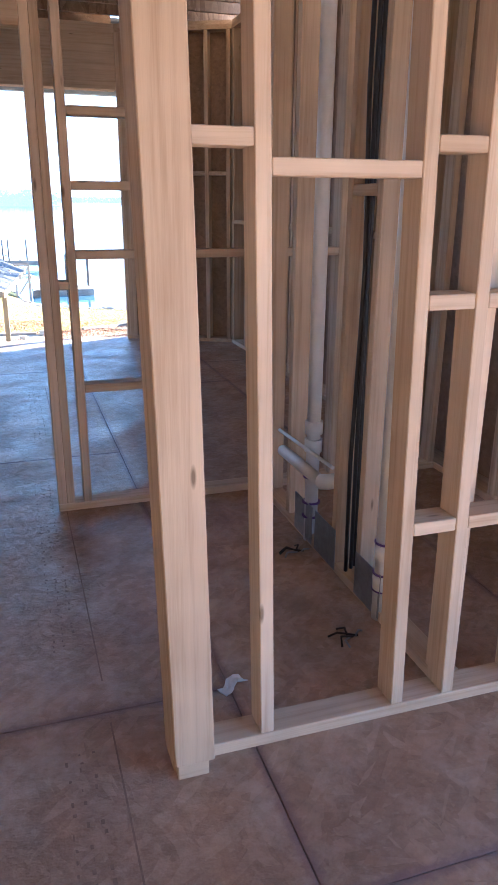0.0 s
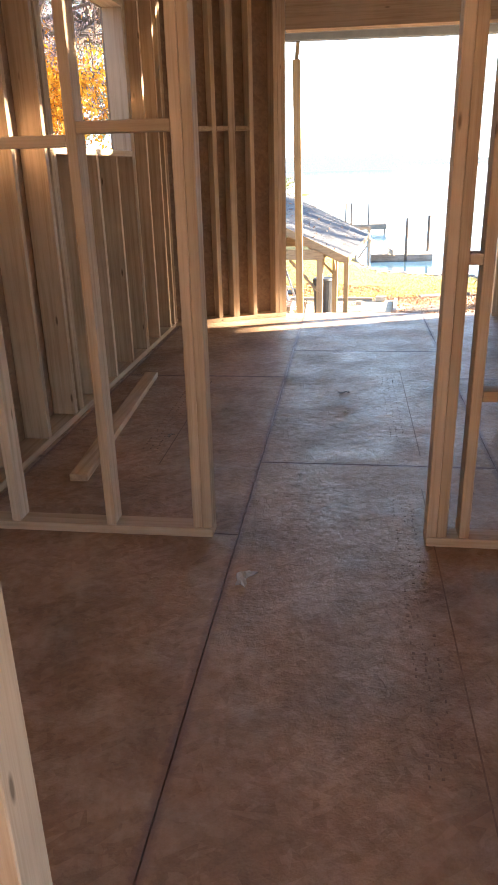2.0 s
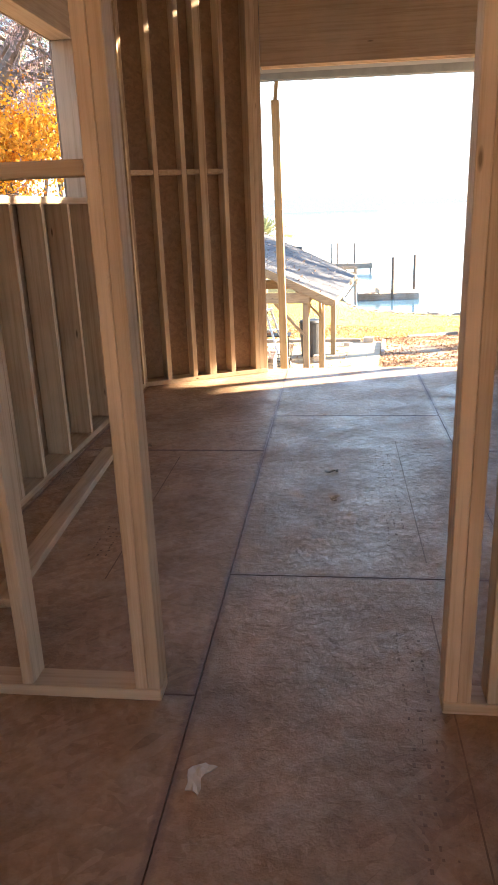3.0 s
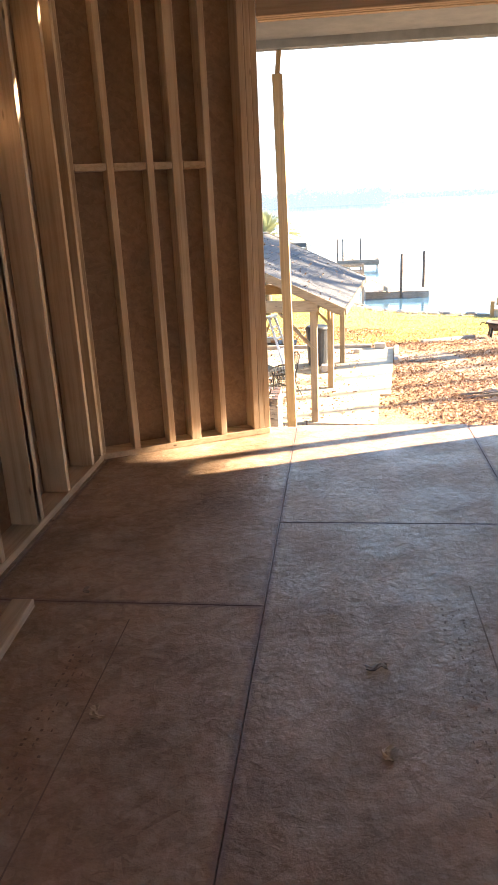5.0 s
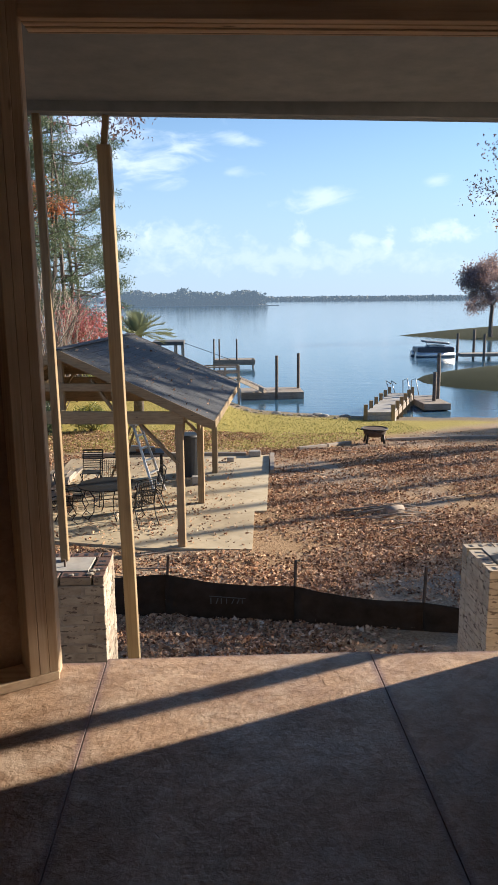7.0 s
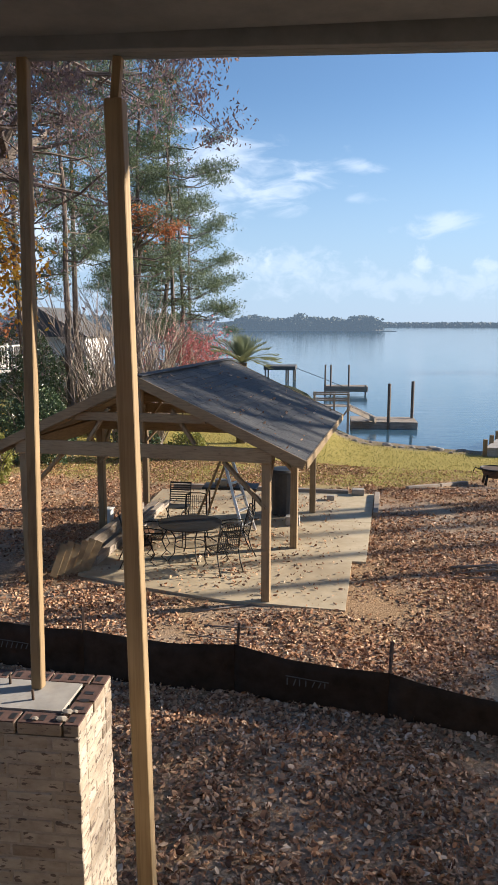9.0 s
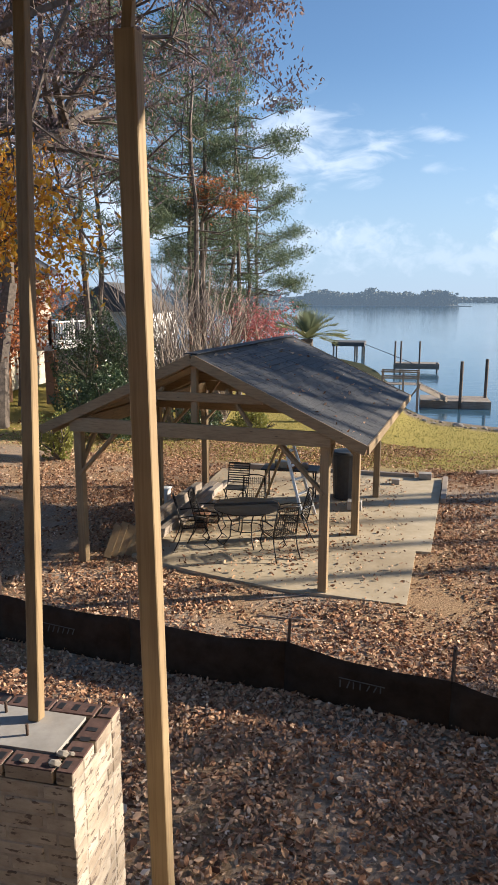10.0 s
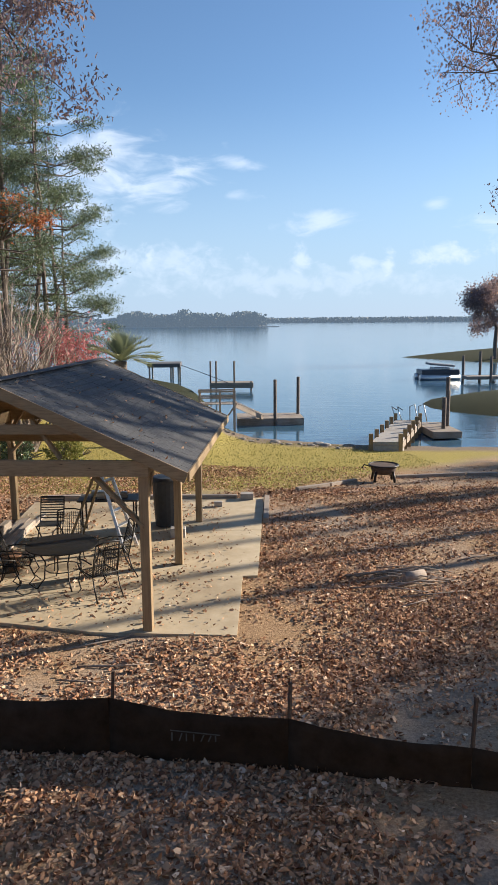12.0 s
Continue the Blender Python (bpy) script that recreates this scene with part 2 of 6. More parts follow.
pvc = speckled("white_pvc", (0.74, 0.74, 0.72), (0.82, 0.82, 0.80), 20, 0.35, 0.02)
pex_black = speckled("black_plastic", (0.02, 0.02, 0.022), (0.035, 0.035, 0.037), 30, 0.45, 0.05)
galvanised = speckled("galvanised_steel", (0.30, 0.32, 0.33), (0.44, 0.46, 0.47), 40, 0.42, 0.05, metal=0.9)
purple_ink = speckled("purple_primer", (0.10, 0.05, 0.20), (0.16, 0.08, 0.28), 40, 0.6, 0.05)
concrete = speckled("concrete", (0.30, 0.285, 0.265), (0.42, 0.40, 0.375), 9, 0.9, 0.25, 0.006, big=(0.62, 0.58, 0.53))
slab_mat = speckled("slab_concrete", (0.44, 0.36, 0.235), (0.56, 0.475, 0.335), 3.5, 0.88, 0.15, 0.006, big=(0.55, 0.50, 0.45))
def washed_brick():
    """Pale slurry-washed brick: blotched body, dark chips and torn pores, smeared mortar."""
    m, n, l, b = nodes_of("washed_brick")
    body = noise_of(n, l, coords(n, l, (7, 7, 12)), 1.0, 6.0, 0.65)
    col = ramp(n, l, body, [(0.3, (0.30, 0.25, 0.20)), (0.5, (0.43, 0.375, 0.305)), (0.7, (0.54, 0.48, 0.40))])
    info = n.new("ShaderNodeObjectInfo")
    col = mixed(n, l, col, ramp(n, l, info.outputs["Random"], [(0.0, (0.66, 0.61, 0.56)), (0.5, (0.92, 0.90, 0.87)), (1.0, (1, 1, 1))]), 0.9, "MULTIPLY")
    chip = noise_of(n, l, coords(n, l, (17, 17, 44)), 1.0, 4.0, 0.55)
    col = mixed(n, l, col, (0.115, 0.085, 0.07), ramp(n, l, chip, [(0.575, (0, 0, 0)), (0.625, (0.9, 0.9, 0.9))]))
    l.new(col, b.inputs["Base Color"])
    b.inputs["Roughness"].default_value = 0.92
    bumped(n, l, b, mixed(n, l, body, chip, 0.5), 0.8, 0.012)
    return m


brick_mat = washed_brick()
brick_red = speckled("red_brick", (0.075, 0.04, 0.034), (0.15, 0.085, 0.07), 16, 0.92, 0.5, 0.006)
mortar = speckled("grey_mortar", (0.30, 0.26, 0.215), (0.46, 0.41, 0.345), 25, 0.95, 0.4, 0.005)
fabric = speckled("black_silt_fabric", (0.032, 0.022, 0.015), (0.060, 0.042, 0.030), 5, 1.0, 0.5, 0.02)
fabric.node_tree.nodes["Principled BSDF"].inputs["Specular IOR Level"].default_value = 0.05
floor_ink = speckled("faded_floor_stamp", (0.20, 0.135, 0.10), (0.31, 0.21, 0.15), 60, 0.8, 0.05)
ink_grey = speckled("faded_print", (0.07, 0.07, 0.07), (0.11, 0.11, 0.10), 10, 0.8, 0.05)
iron = speckled("black_wrought_iron", (0.018, 0.017, 0.016), (0.05, 0.045, 0.04), 20, 0.5, 0.2, 0.003, metal=0.6)
rust = speckled("rusty_iron", (0.05, 0.035, 0.028), (0.13, 0.08, 0.055), 12, 0.85, 0.3, 0.004)
aluminium = speckled("bare_aluminium", (0.55, 0.55, 0.55), (0.68, 0.68, 0.67), 14, 0.35, 0.04, metal=0.85)
dark_plastic = speckled("dark_bin_plastic", (0.025, 0.027, 0.03), (0.045, 0.047, 0.05), 9, 0.55, 0.05)
white_paint = speckled("white_paint", (0.70, 0.69, 0.66), (0.80, 0.79, 0.77), 4, 0.6, 0.05)
siding_mat = speckled("beige_siding", (0.50, 0.45, 0.36), (0.60, 0.55, 0.45), 4, 0.7, 0.05)
roof_far = speckled("grey_far_shingle", (0.08, 0.08, 0.085), (0.13, 0.13, 0.13), 5, 0.9, 0.2)
shingle_mat = speckled("charcoal_shingle", (0.045, 0.047, 0.052), (0.105, 0.107, 0.112), 22, 0.9, 0.5, 0.004, big=(0.7, 0.7, 0.72))
bark = speckled("grey_brown_bark", (0.085, 0.068, 0.056), (0.20, 0.165, 0.14), 9, 0.95, 0.8, 0.03)
pale_bark = speckled("pale_twig_bark", (0.20, 0.16, 0.13), (0.36, 0.30, 0.25), 9, 0.9, 0.4, 0.01)
rock = speckled("shore_rock", (0.22, 0.20, 0.18), (0.42, 0.39, 0.35), 5, 0.9, 0.6, 0.02)
boat_hull = speckled("navy_boat_hull", (0.03, 0.035, 0.05), (0.06, 0.065, 0.085), 4, 0.35, 0.03)
boat_deck = speckled("grey_boat_canvas", (0.16, 0.16, 0.17), (0.25, 0.25, 0.26), 4, 0.7, 0.1)
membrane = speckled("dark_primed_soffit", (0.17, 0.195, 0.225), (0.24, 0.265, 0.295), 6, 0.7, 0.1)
glass_far = speckled("dark_far_window", (0.03, 0.035, 0.04), (0.06, 0.065, 0.07), 3, 0.08, 0.0)
terracotta = speckled("brown_clay", (0.26, 0.13, 0.07), (0.36, 0.20, 0.11), 8, 0.8, 0.1)
cream = speckled("cream_board", (0.24, 0.175, 0.095), (0.34, 0.25, 0.14), 9, 0.8, 0.15)


def leafy(name, stops, rough=0.6, through_=0.35):
    """Leaves: a colour for each leaf, some light passing through."""
    m, n, l, b = nodes_of(name)
    geo = n.new("ShaderNodeNewGeometry")
    col = ramp(n, l, geo.outputs["Random Per Island"], stops)
    l.new(col, b.inputs["Base Color"])
    b.inputs["Roughness"].default_value = rough
    if through_:
        tr, mx = n.new("ShaderNodeBsdfTranslucent"), n.new("ShaderNodeMixShader")
        l.new(col, tr.inputs["Color"])
        mx.inputs[0].default_value = through_
        l.new(b.outputs[0], mx.inputs[1])
        l.new(tr.outputs[0], mx.inputs[2])
        l.new(mx.outputs[0], n["Material Output"].inputs["Surface"])
    return m


fallen_mat = leafy("fallen_leaves", [(0.0, (0.12, 0.062, 0.04)), (0.3, (0.32, 0.17, 0.098)), (0.62, (0.50, 0.30, 0.175)), (0.92, (0.62, 0.42, 0.27)), (1.0, (0.70, 0.56, 0.43))], 1.0, 0.0)
fallen_mat.node_tree.nodes["Principled BSDF"].inputs["Specular IOR Level"].default_value = 0.15
orange_leaf = leafy("orange_leaves", [(0.0, (0.45, 0.17, 0.02)), (0.5, (0.72, 0.36, 0.03)), (1.0, (0.85, 0.52, 0.06))], 0.5, 0.5)
oak_leaf = leafy("dry_oak_leaves", [(0.0, (0.17, 0.125, 0.135)), (0.5, (0.26, 0.195, 0.20)), (0.94, (0.34, 0.24, 0.21)), (1.0, (0.46, 0.24, 0.09))], 0.6, 0.5)
rust_leaf = leafy("rusty_red_leaves", [(0.0, (0.30, 0.09, 0.04)), (1.0, (0.50, 0.20, 0.07))], 0.6, 0.4)
pink_leaf = leafy("crimson_leaves", [(0.0, (0.33, 0.09, 0.10)), (1.0, (0.50, 0.22, 0.21))], 0.6, 0.4)
pine_leaf = leafy("pine_needles", [(0.0, (0.06, 0.088, 0.052)), (0.6, (0.105, 0.145, 0.08)), (1.0, (0.18, 0.215, 0.12))], 0.55, 0.4)
holly_leaf = leafy("holly_leaves", [(0.0, (0.03, 0.055, 0.025)), (0.8, (0.07, 0.11, 0.045)), (1.0, (0.14, 0.18, 0.08))], 0.35, 0.15)
shrub_leaf = leafy("yellow_green_leaves", [(0.0, (0.16, 0.18, 0.04)), (1.0, (0.34, 0.32, 0.08))], 0.55, 0.35)
palm_leaf = leafy("palm_fronds", [(0.0, (0.12, 0.15, 0.09)), (1.0, (0.24, 0.27, 0.16))], 0.5, 0.3)
grass_leaf = leafy("grass_blades", [(0.0, (0.18, 0.19, 0.045)), (0.6, (0.32, 0.28, 0.08)), (1.0, (0.44, 0.36, 0.14))], 0.7, 0.2)
hazed_far_leaf = leafy("far_woods", [(0.0, (0.05, 0.066, 0.06)), (0.7, (0.085, 0.10, 0.085)), (1.0, (0.14, 0.12, 0.09))], 0.9, 0.0)

# distance haze is painted into the far woods as a faint blue glow
b_ = hazed_far_leaf.node_tree.nodes["Principled BSDF"]
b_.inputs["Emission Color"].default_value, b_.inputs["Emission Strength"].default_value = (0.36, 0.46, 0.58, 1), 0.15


def ground_material():
    m, n, l, b = nodes_of("yard_ground")
    geo = n.new("ShaderNodeNewGeometry")
    sp = n.new("ShaderNodeSeparateXYZ")
    l.new(geo.outputs["Position"], sp.inputs[0])
    v = coords(n, l, (1, 1, 1), jitter=False)
    big, fine = noise_of(n, l, v, 0.5, 6.0), noise_of(n, l, v, 24.0, 6.0, 0.75)
    dirt = ramp(n, l, fine, [(0.3, (0.17, 0.105, 0.058)), (0.55, (0.37, 0.245, 0.14)), (0.75, (0.56, 0.41, 0.26))])
    grey = ramp(n, l, fine, [(0.3, (0.18, 0.14, 0.105)), (0.7, (0.44, 0.345, 0.26))])
    soil = mixed(n, l, dirt, grey, ramp(n, l, big, [(0.42, (0, 0, 0)), (0.6, (1, 1, 1))]))
    turf = ramp(n, l, fine, [(0.3, (0.19, 0.16, 0.045)), (0.55, (0.34, 0.28, 0.08)), (0.75, (0.46, 0.36, 0.14))])
    # the lawn lies towards the shore, beyond a ragged border
    add = n.new("ShaderNodeMath"); add.operation = "MULTIPLY_ADD"; add.inputs[1].default_value = 3.5
    l.new(big, add.inputs[0]); l.new(sp.outputs["Y"], add.inputs[2])
    skew = n.new("ShaderNodeMath"); skew.operation = "MULTIPLY_ADD"; skew.inputs[1].default_value = -0.95
    mx = n.new("ShaderNodeMath"); mx.operation = "MAXIMUM"; mx.inputs[1].default_value = 2.5
    l.new(sp.outputs["X"], mx.inputs[0])
    l.new(mx.outputs[0], skew.inputs[0]); l.new(add.outputs[0], skew.inputs[2])
    scl = n.new("ShaderNodeMath"); scl.operation = "MULTIPLY"; scl.inputs[1].default_value = 0.01
    l.new(skew.outputs[0], scl.inputs[0])
    col = mixed(n, l, soil, turf, ramp(n, l, scl.outputs[0], [(0.265, (0, 0, 0)), (0.285, (1, 1, 1))]))
    # wet sand near the water line
    zz = n.new("ShaderNodeMath"); zz.operation = "MULTIPLY_ADD"; zz.inputs[1].default_value = -0.1
    l.new(sp.outputs["Z"], zz.inputs[0]); zz.inputs[2].default_value = 0.0
    sand = ramp(n, l, fine, [(0.3, (0.15, 0.115, 0.085)), (0.7, (0.26, 0.21, 0.16))])
    col = mixed(n, l, col, sand, ramp(n, l, zz.outputs[0], [(0.440, (0, 0, 0)), (0.452, (1, 1, 1))]))
    # banks of the points across the cove, tree shade painted in as dark green-brown
    far = n.new("ShaderNodeMath"); far.operation = "MULTIPLY"; far.inputs[1].default_value = 0.01
    l.new(sp.outputs["Y"], far.inputs[0])
    bank = ramp(n, l, fine, [(0.3, (0.022, 0.028, 0.014)), (0.7, (0.06, 0.062, 0.03))])
    col = mixed(n, l, col, bank, ramp(n, l, far.outputs[0], [(0.47, (0, 0, 0)), (0.50, (1, 1, 1))]))
    l.new(col, b.inputs["Base Color"])
    b.inputs["Roughness"].default_value, b.inputs["Specular IOR Level"].default_value = 0.95, 0.1
    bumped(n, l, b, fine, 0.7, 0.03)
    return m


ground_mat = ground_material()


def water_material():
    m, n, l, b = nodes_of("lake_water")
    b.inputs["Base Color"].default_value = (0.05, 0.11, 0.17, 1)
    b.inputs["Roughness"].default_value, b.inputs["IOR"].default_value = 0.08, 1.33
    f = noise_of(n, l, coords(n, l, (0.25, 1.1, 1), jitter=False), 1.4, 5.0, 0.6)
    bumped(n, l, b, f, 0.25, 0.06)
    return m


water_mat = water_material()

# ---- building helpers ----
BASE = {}


def thing(name, at=(0, 0, 0), label="", category="", group="", kind=""):
    ob = new(name)
    ob.location = at
    ob.empty_display_size = 0.1
    BASE[ob.name] = Vector(at)
    return tagged(ob, label, category, group, kind)


def part(name, bm, material, parent=None, label=""):
    """Links a bmesh, modelled in the place's own coordinates, as one mesh object under a thing or a part."""
    me = bpy.data.meshes.new(name)
    if isinstance(bm, tuple):
        me.from_pydata(bm[0], [], bm[1])
    else:
        bm.to_mesh(me)
        bm.free()
    me.materials.append(material)
    ob = new(name, me)
    if parent is not None:
        ob.parent = parent
        if parent.name in BASE:
            ob.matrix_parent_inverse = Matrix.Translation(-BASE[parent.name])
    if label:
        ob["label"] = label
    return ob


def box(bm, lo, hi, bevel=0.0, turn=None, about=(0, 0, 0)):
    c, s = (Vector(lo) + Vector(hi)) / 2, Vector(hi) - Vector(lo)
    made = bmesh.ops.create_cube(bm, size=1.0, matrix=Matrix.Translation(c) @ Matrix.Diagonal((*s, 1)))["verts"]
    if turn is not None:
        bmesh.ops.rotate(bm, verts=made, cent=about, matrix=turn)
    if bevel:
        es = list({e for v in made for e in v.link_edges})
        bmesh.ops.bevel(bm, geom=es, offset=bevel, segments=1, affect="EDGES")
    return bm


def boxed(lo, hi, bevel=0.003):
    return box(bmesh.new(), lo, hi, bevel)


def stick(bm, p, q, w, d, up=(0, 0, 1), bevel=0.0):
    """A squared stick from p to q: w across, d along 'up'."""
    p, q = Vector(p), Vector(q)
    y = (q - p).normalized()
    x = y.cross(Vector(up)).normalized()
    z = x.cross(y)
    m = Matrix((x, y, z)).transposed().to_4x4()
    made = bmesh.ops.create_cube(bm, size=1.0, matrix=Matrix.Translation((p + q) / 2) @ m @ Matrix.Diagonal((w, (q - p).length, d, 1)))["verts"]
    if bevel:
        bmesh.ops.bevel(bm, geom=list({e for v in made for e in v.link_edges}), offset=bevel, segments=1, affect="EDGES")
    return bm


def sticked(p, q, w, d, up=(0, 0, 1), bevel=0.003):
    return stick(bmesh.new(), p, q, w, d, up, bevel)


def tube(bm, pts, r, sides=8, r_end=None, cap=True):
    """A round bar through points."""
    pts = [Vector(p) for p in pts]
    rings = []
    for i, p in enumerate(pts):
        d = (pts[min(i + 1, len(pts) - 1)] - pts[max(i - 1, 0)]).normalized()
        a = d.cross(Vector((0.31, 0.17, 0.93)))
        if a.length < 0.05:
            a = d.cross(Vector((1, 0, 0)))
        a.normalize()
        b = d.cross(a)
        rr = r if r_end is None else r + (r_end - r) * i / (len(pts) - 1)
        rings.append([bm.verts.new(p + a * rr * math.cos(k * math.tau / sides) + b * rr * math.sin(k * math.tau / sides)) for k in range(sides)])
    for s, t in zip(rings, rings[1:]):
        for k in range(sides):
            bm.faces.new((s[k], s[(k + 1) % sides], t[(k + 1) % sides], t[k])).smooth = True
    if cap:
        bm.faces.new(rings[0][::-1])
        bm.faces.new(rings[-1])
    return bm


def tubed(pts, r, sides=8, r_end=None):
    return tube(bmesh.new(), pts, r, sides, r_end)


def prism(bm, outline, z0, z1):
    """A level slab with that outline."""
    lo = [bm.verts.new((x, y, z0)) for x, y in outline]
    hi = [bm.verts.new((x, y, z1)) for x, y in outline]
    bm.faces.new(lo[::-1])
    bm.faces.new(hi)
    for i in range(len(lo)):
        j = (i + 1) % len(lo)
        bm.faces.new((lo[i], lo[j], hi[j], hi[i]))
    bmesh.ops.recalc_face_normals(bm, faces=bm.faces[:])
    return bm

# ---- the house shell ----
CEIL, EDGE = 3.05, 8.46
WEST, EAST, SOUTH = -1.27, 2.70, -3.0
BAY_A, BAY_B = Vector((-1.29, 7.76, 0)), Vector((-0.28, 8.30, 0))
BAY_C, BAY_D = Vector((1.67, 8.30, 0)), Vector((2.70, 7.76, 0))


def wall_frame(name, p, q, depth, label, studs, z_top=CEIL, plates=((0.0, 0.038),), mats=wood, blocks=(), skip_top=False, gaps=(), lean=0.0):
    """A stud wall whose inner face runs from p to q; the wall's depth lies to the left of that run.
    studs: (distance, bottom, top, thickness); blocks: (from, to, bottom, top)."""
    p, q = Vector((*p[:2], 0)), Vector((*q[:2], 0))
    run = (q - p).normalized()
    out = Vector((-run.y, run.x, 0))
    m = Matrix((run, out, Vector((0, 0, 1)))).transposed().to_4x4()
    m.translation = p
    w = thing(name, p, label, "wall", kind="structure")
    flat = mats["x"] if abs(run.x) > 0.7 else mats["y"]

    def put(pname, lo, hi, mat):
        bm = boxed(lo, hi, 0.0025)
        bmesh.ops.transform(bm, matrix=m, verts=bm.verts[:])
        for v in bm.verts:
            v.co.x += lean * v.co.z
        return part(pname, bm, mat, w)
    length = (q - p).length
    spans, at = [], 0.0
    for g0, g1 in gaps:
        spans.append((at, g0))
        at = g1
    spans.append((at, length))
    for s0, s1 in spans:
        for z0, z1 in plates:
            put("bottom_plate", (s0, 0, z0), (s1, depth, z1), flat)
    if not skip_top:
        put("top_plate", (0, 0, z_top - 0.076), (length, depth, z_top - 0.038), flat)
        put("top_plate", (0, 0.001, z_top - 0.038), (length, depth - 0.001, z_top - 0.001), flat)
    for d, z0, z1, th in studs:
        put("stud", (d, 0.001, z0), (d + th, depth - 0.001, z1), mats["z"])
    for d0, d1, z0, z1 in blocks:
        put("block", (d0, 0.002, z0), (d1, depth - 0.002, z1), flat)
    return w, m


def sheet(w, m, depth, length, mat, z1=CEIL, hole=None):
    """Sheathing on the outside of a stud wall, in boards 1.22 wide, with at most one hole."""
    d = 0.0
    while d < length - 0.01:
        e = min(d + 1.22, length)
        rects = [(d, e, -0.25, z1)]
        if hole and e > hole[0] and d < hole[1]:
            a, b, z0, zt = max(d, hole[0]), min(e, hole[1]), hole[2], hole[3]
            rects = [(d, a, -0.25, z1), (b, e, -0.25, z1), (a, b, -0.25, z0), (a, b, zt, z1)]
        for r in rects:
            if r[1] - r[0] < 0.01 or r[3] - r[2] < 0.01:
                continue
            bm = boxed((r[0] + 0.0015, depth + 0.001, r[2]), (r[1] - 0.0015, depth + 0.012, r[3]), 0)
            bmesh.ops.transform(bm, matrix=m, verts=bm.verts[:])
            part("sheathing_board", bm, mat, w)
        d = e


Z0, ZT = 0.039, CEIL - 0.077
TH = 0.038
# west outer wall, run from the bay back to the south, so that its depth lies outside (west)
WIN_Y0, WIN_Y1, WIN_Z0, WIN_Z1 = 5.27, 6.74, 1.51, 2.42


def west_d(y):
    return y - SOUTH


st, d = [], 0.0
LW = BAY_A.y - SOUTH
while d < LW - 0.05:
    y = SOUTH + d
    inside = WIN_Y0 - 0.05 < y < WIN_Y1 + 0.02
    st.append((d, Z0, (WIN_Z0 - 0.04) if inside else ZT, TH))
    d += 0.406
st += [(west_d(WIN_Y0) - 0.08, Z0, ZT, TH), (west_d(WIN_Y0) - 0.04, Z0, WIN_Z1, TH), (west_d(WIN_Y1), Z0, WIN_Z1, TH), (west_d(WIN_Y1) + 0.04, Z0, ZT, TH), (LW - TH, Z0, ZT, TH)]
bl = [(west_d(WIN_Y0), west_d(WIN_Y1), WIN_Z0 - 0.039, WIN_Z0), (west_d(WIN_Y0) - 0.04, west_d(WIN_Y1) + 0.04, WIN_Z1 + 0.001, WIN_Z1 + 0.235)]
w, m = wall_frame("wall_west", (WEST, SOUTH), (WEST, BAY_A.y), 0.14, "bare spruce stud wall with strand board sheathing and a window opening", st, blocks=bl)
sheet(w, m, 0.14, LW, osb_wall_y, hole=(west_d(WIN_Y0), west_d(WIN_Y1), WIN_Z0, WIN_Z1))

LB = (BAY_B - BAY_A).length
bay_studs = [(0.0, Z0, ZT, TH), (0.22, Z0, ZT, TH), (0.45, Z0, ZT, TH), (0.60, Z0, ZT, TH * 1.6), (0.80, Z0, ZT, TH), (LB - 0.115, Z0, ZT, TH), (LB - 0.076, Z0, ZT, TH), (LB - 0.038, Z0, ZT, TH)]
bay_blocks = [(0.04, 0.215, 1.68, 1.718), (0.26, 0.445, 1.68, 1.718), (0.49, 0.595, 1.68, 1.718), (0.665, 0.795, 1.68, 1.718)]
w, m = wall_frame("wall_bay_west", BAY_A, BAY_B, 0.14, "angled bay stud wall beside the lake opening, unfinished", bay_studs, blocks=bay_blocks)
sheet(w, m, 0.14, LB, osb_wall_x)
w, m = wall_frame("wall_bay_east", BAY_C, BAY_D, 0.14, "angled bay stud wall beside the lake opening, unfinished",
                  [(LB - s - t, a, b, t) for s, a, b, t in bay_studs], blocks=[(LB - b, LB - a, c, e) for a, b, c, e in bay_blocks])
sheet(w, m, 0.14, LB, osb_wall_x)
# header over the wide opening
w = thing("wall_north", BAY_B, "header wall over the wide open lake front", "wall", kind="structure")
for k, (y0, y1) in enumerate(((8.30, 8.338), (8.345, 8.383), (8.40, 8.44))):
    part("header", boxed((BAY_B.x + 0.002, y0, 2.47), (BAY_C.x - 0.002, y1, CEIL - 0.08), 0.003), wood["x"], w)
part("top_plate", boxed((BAY_B.x, 8.30, CEIL - 0.079), (BAY_C.x, 8.44, CEIL - 0.001)), wood["x"], w)
part("sheathing_board", boxed((BAY_B.x + 0.001, 8.441, 2.47), (BAY_C.x - 0.001, 8.453, CEIL + 0.2), 0), osb_wall_x, w)

# solid posts where the bay walls meet the others
for nm, p in (("bay_corner_post", BAY_A + Vector((-0.075, 0.055, 0))), ("bay_corner_post", BAY_B + Vector((-0.075, 0.075, 0))), ("bay_corner_post", BAY_C + Vector((0.075, 0.075, 0))), ("bay_corner_post", BAY_D + Vector((0.075, 0.055, 0)))):
    ring = [(p.x + 0.07 * math.cos(a * math.tau / 8 + 0.39), p.y + 0.07 * math.sin(a * math.tau / 8 + 0.39)) for a in range(8)]
    tagged(part(nm, prism(bmesh.new(), ring, -0.2, CEIL), wood["z"]), "solid spruce corner post of the bay", "post", group="bay corner posts", kind="structure")

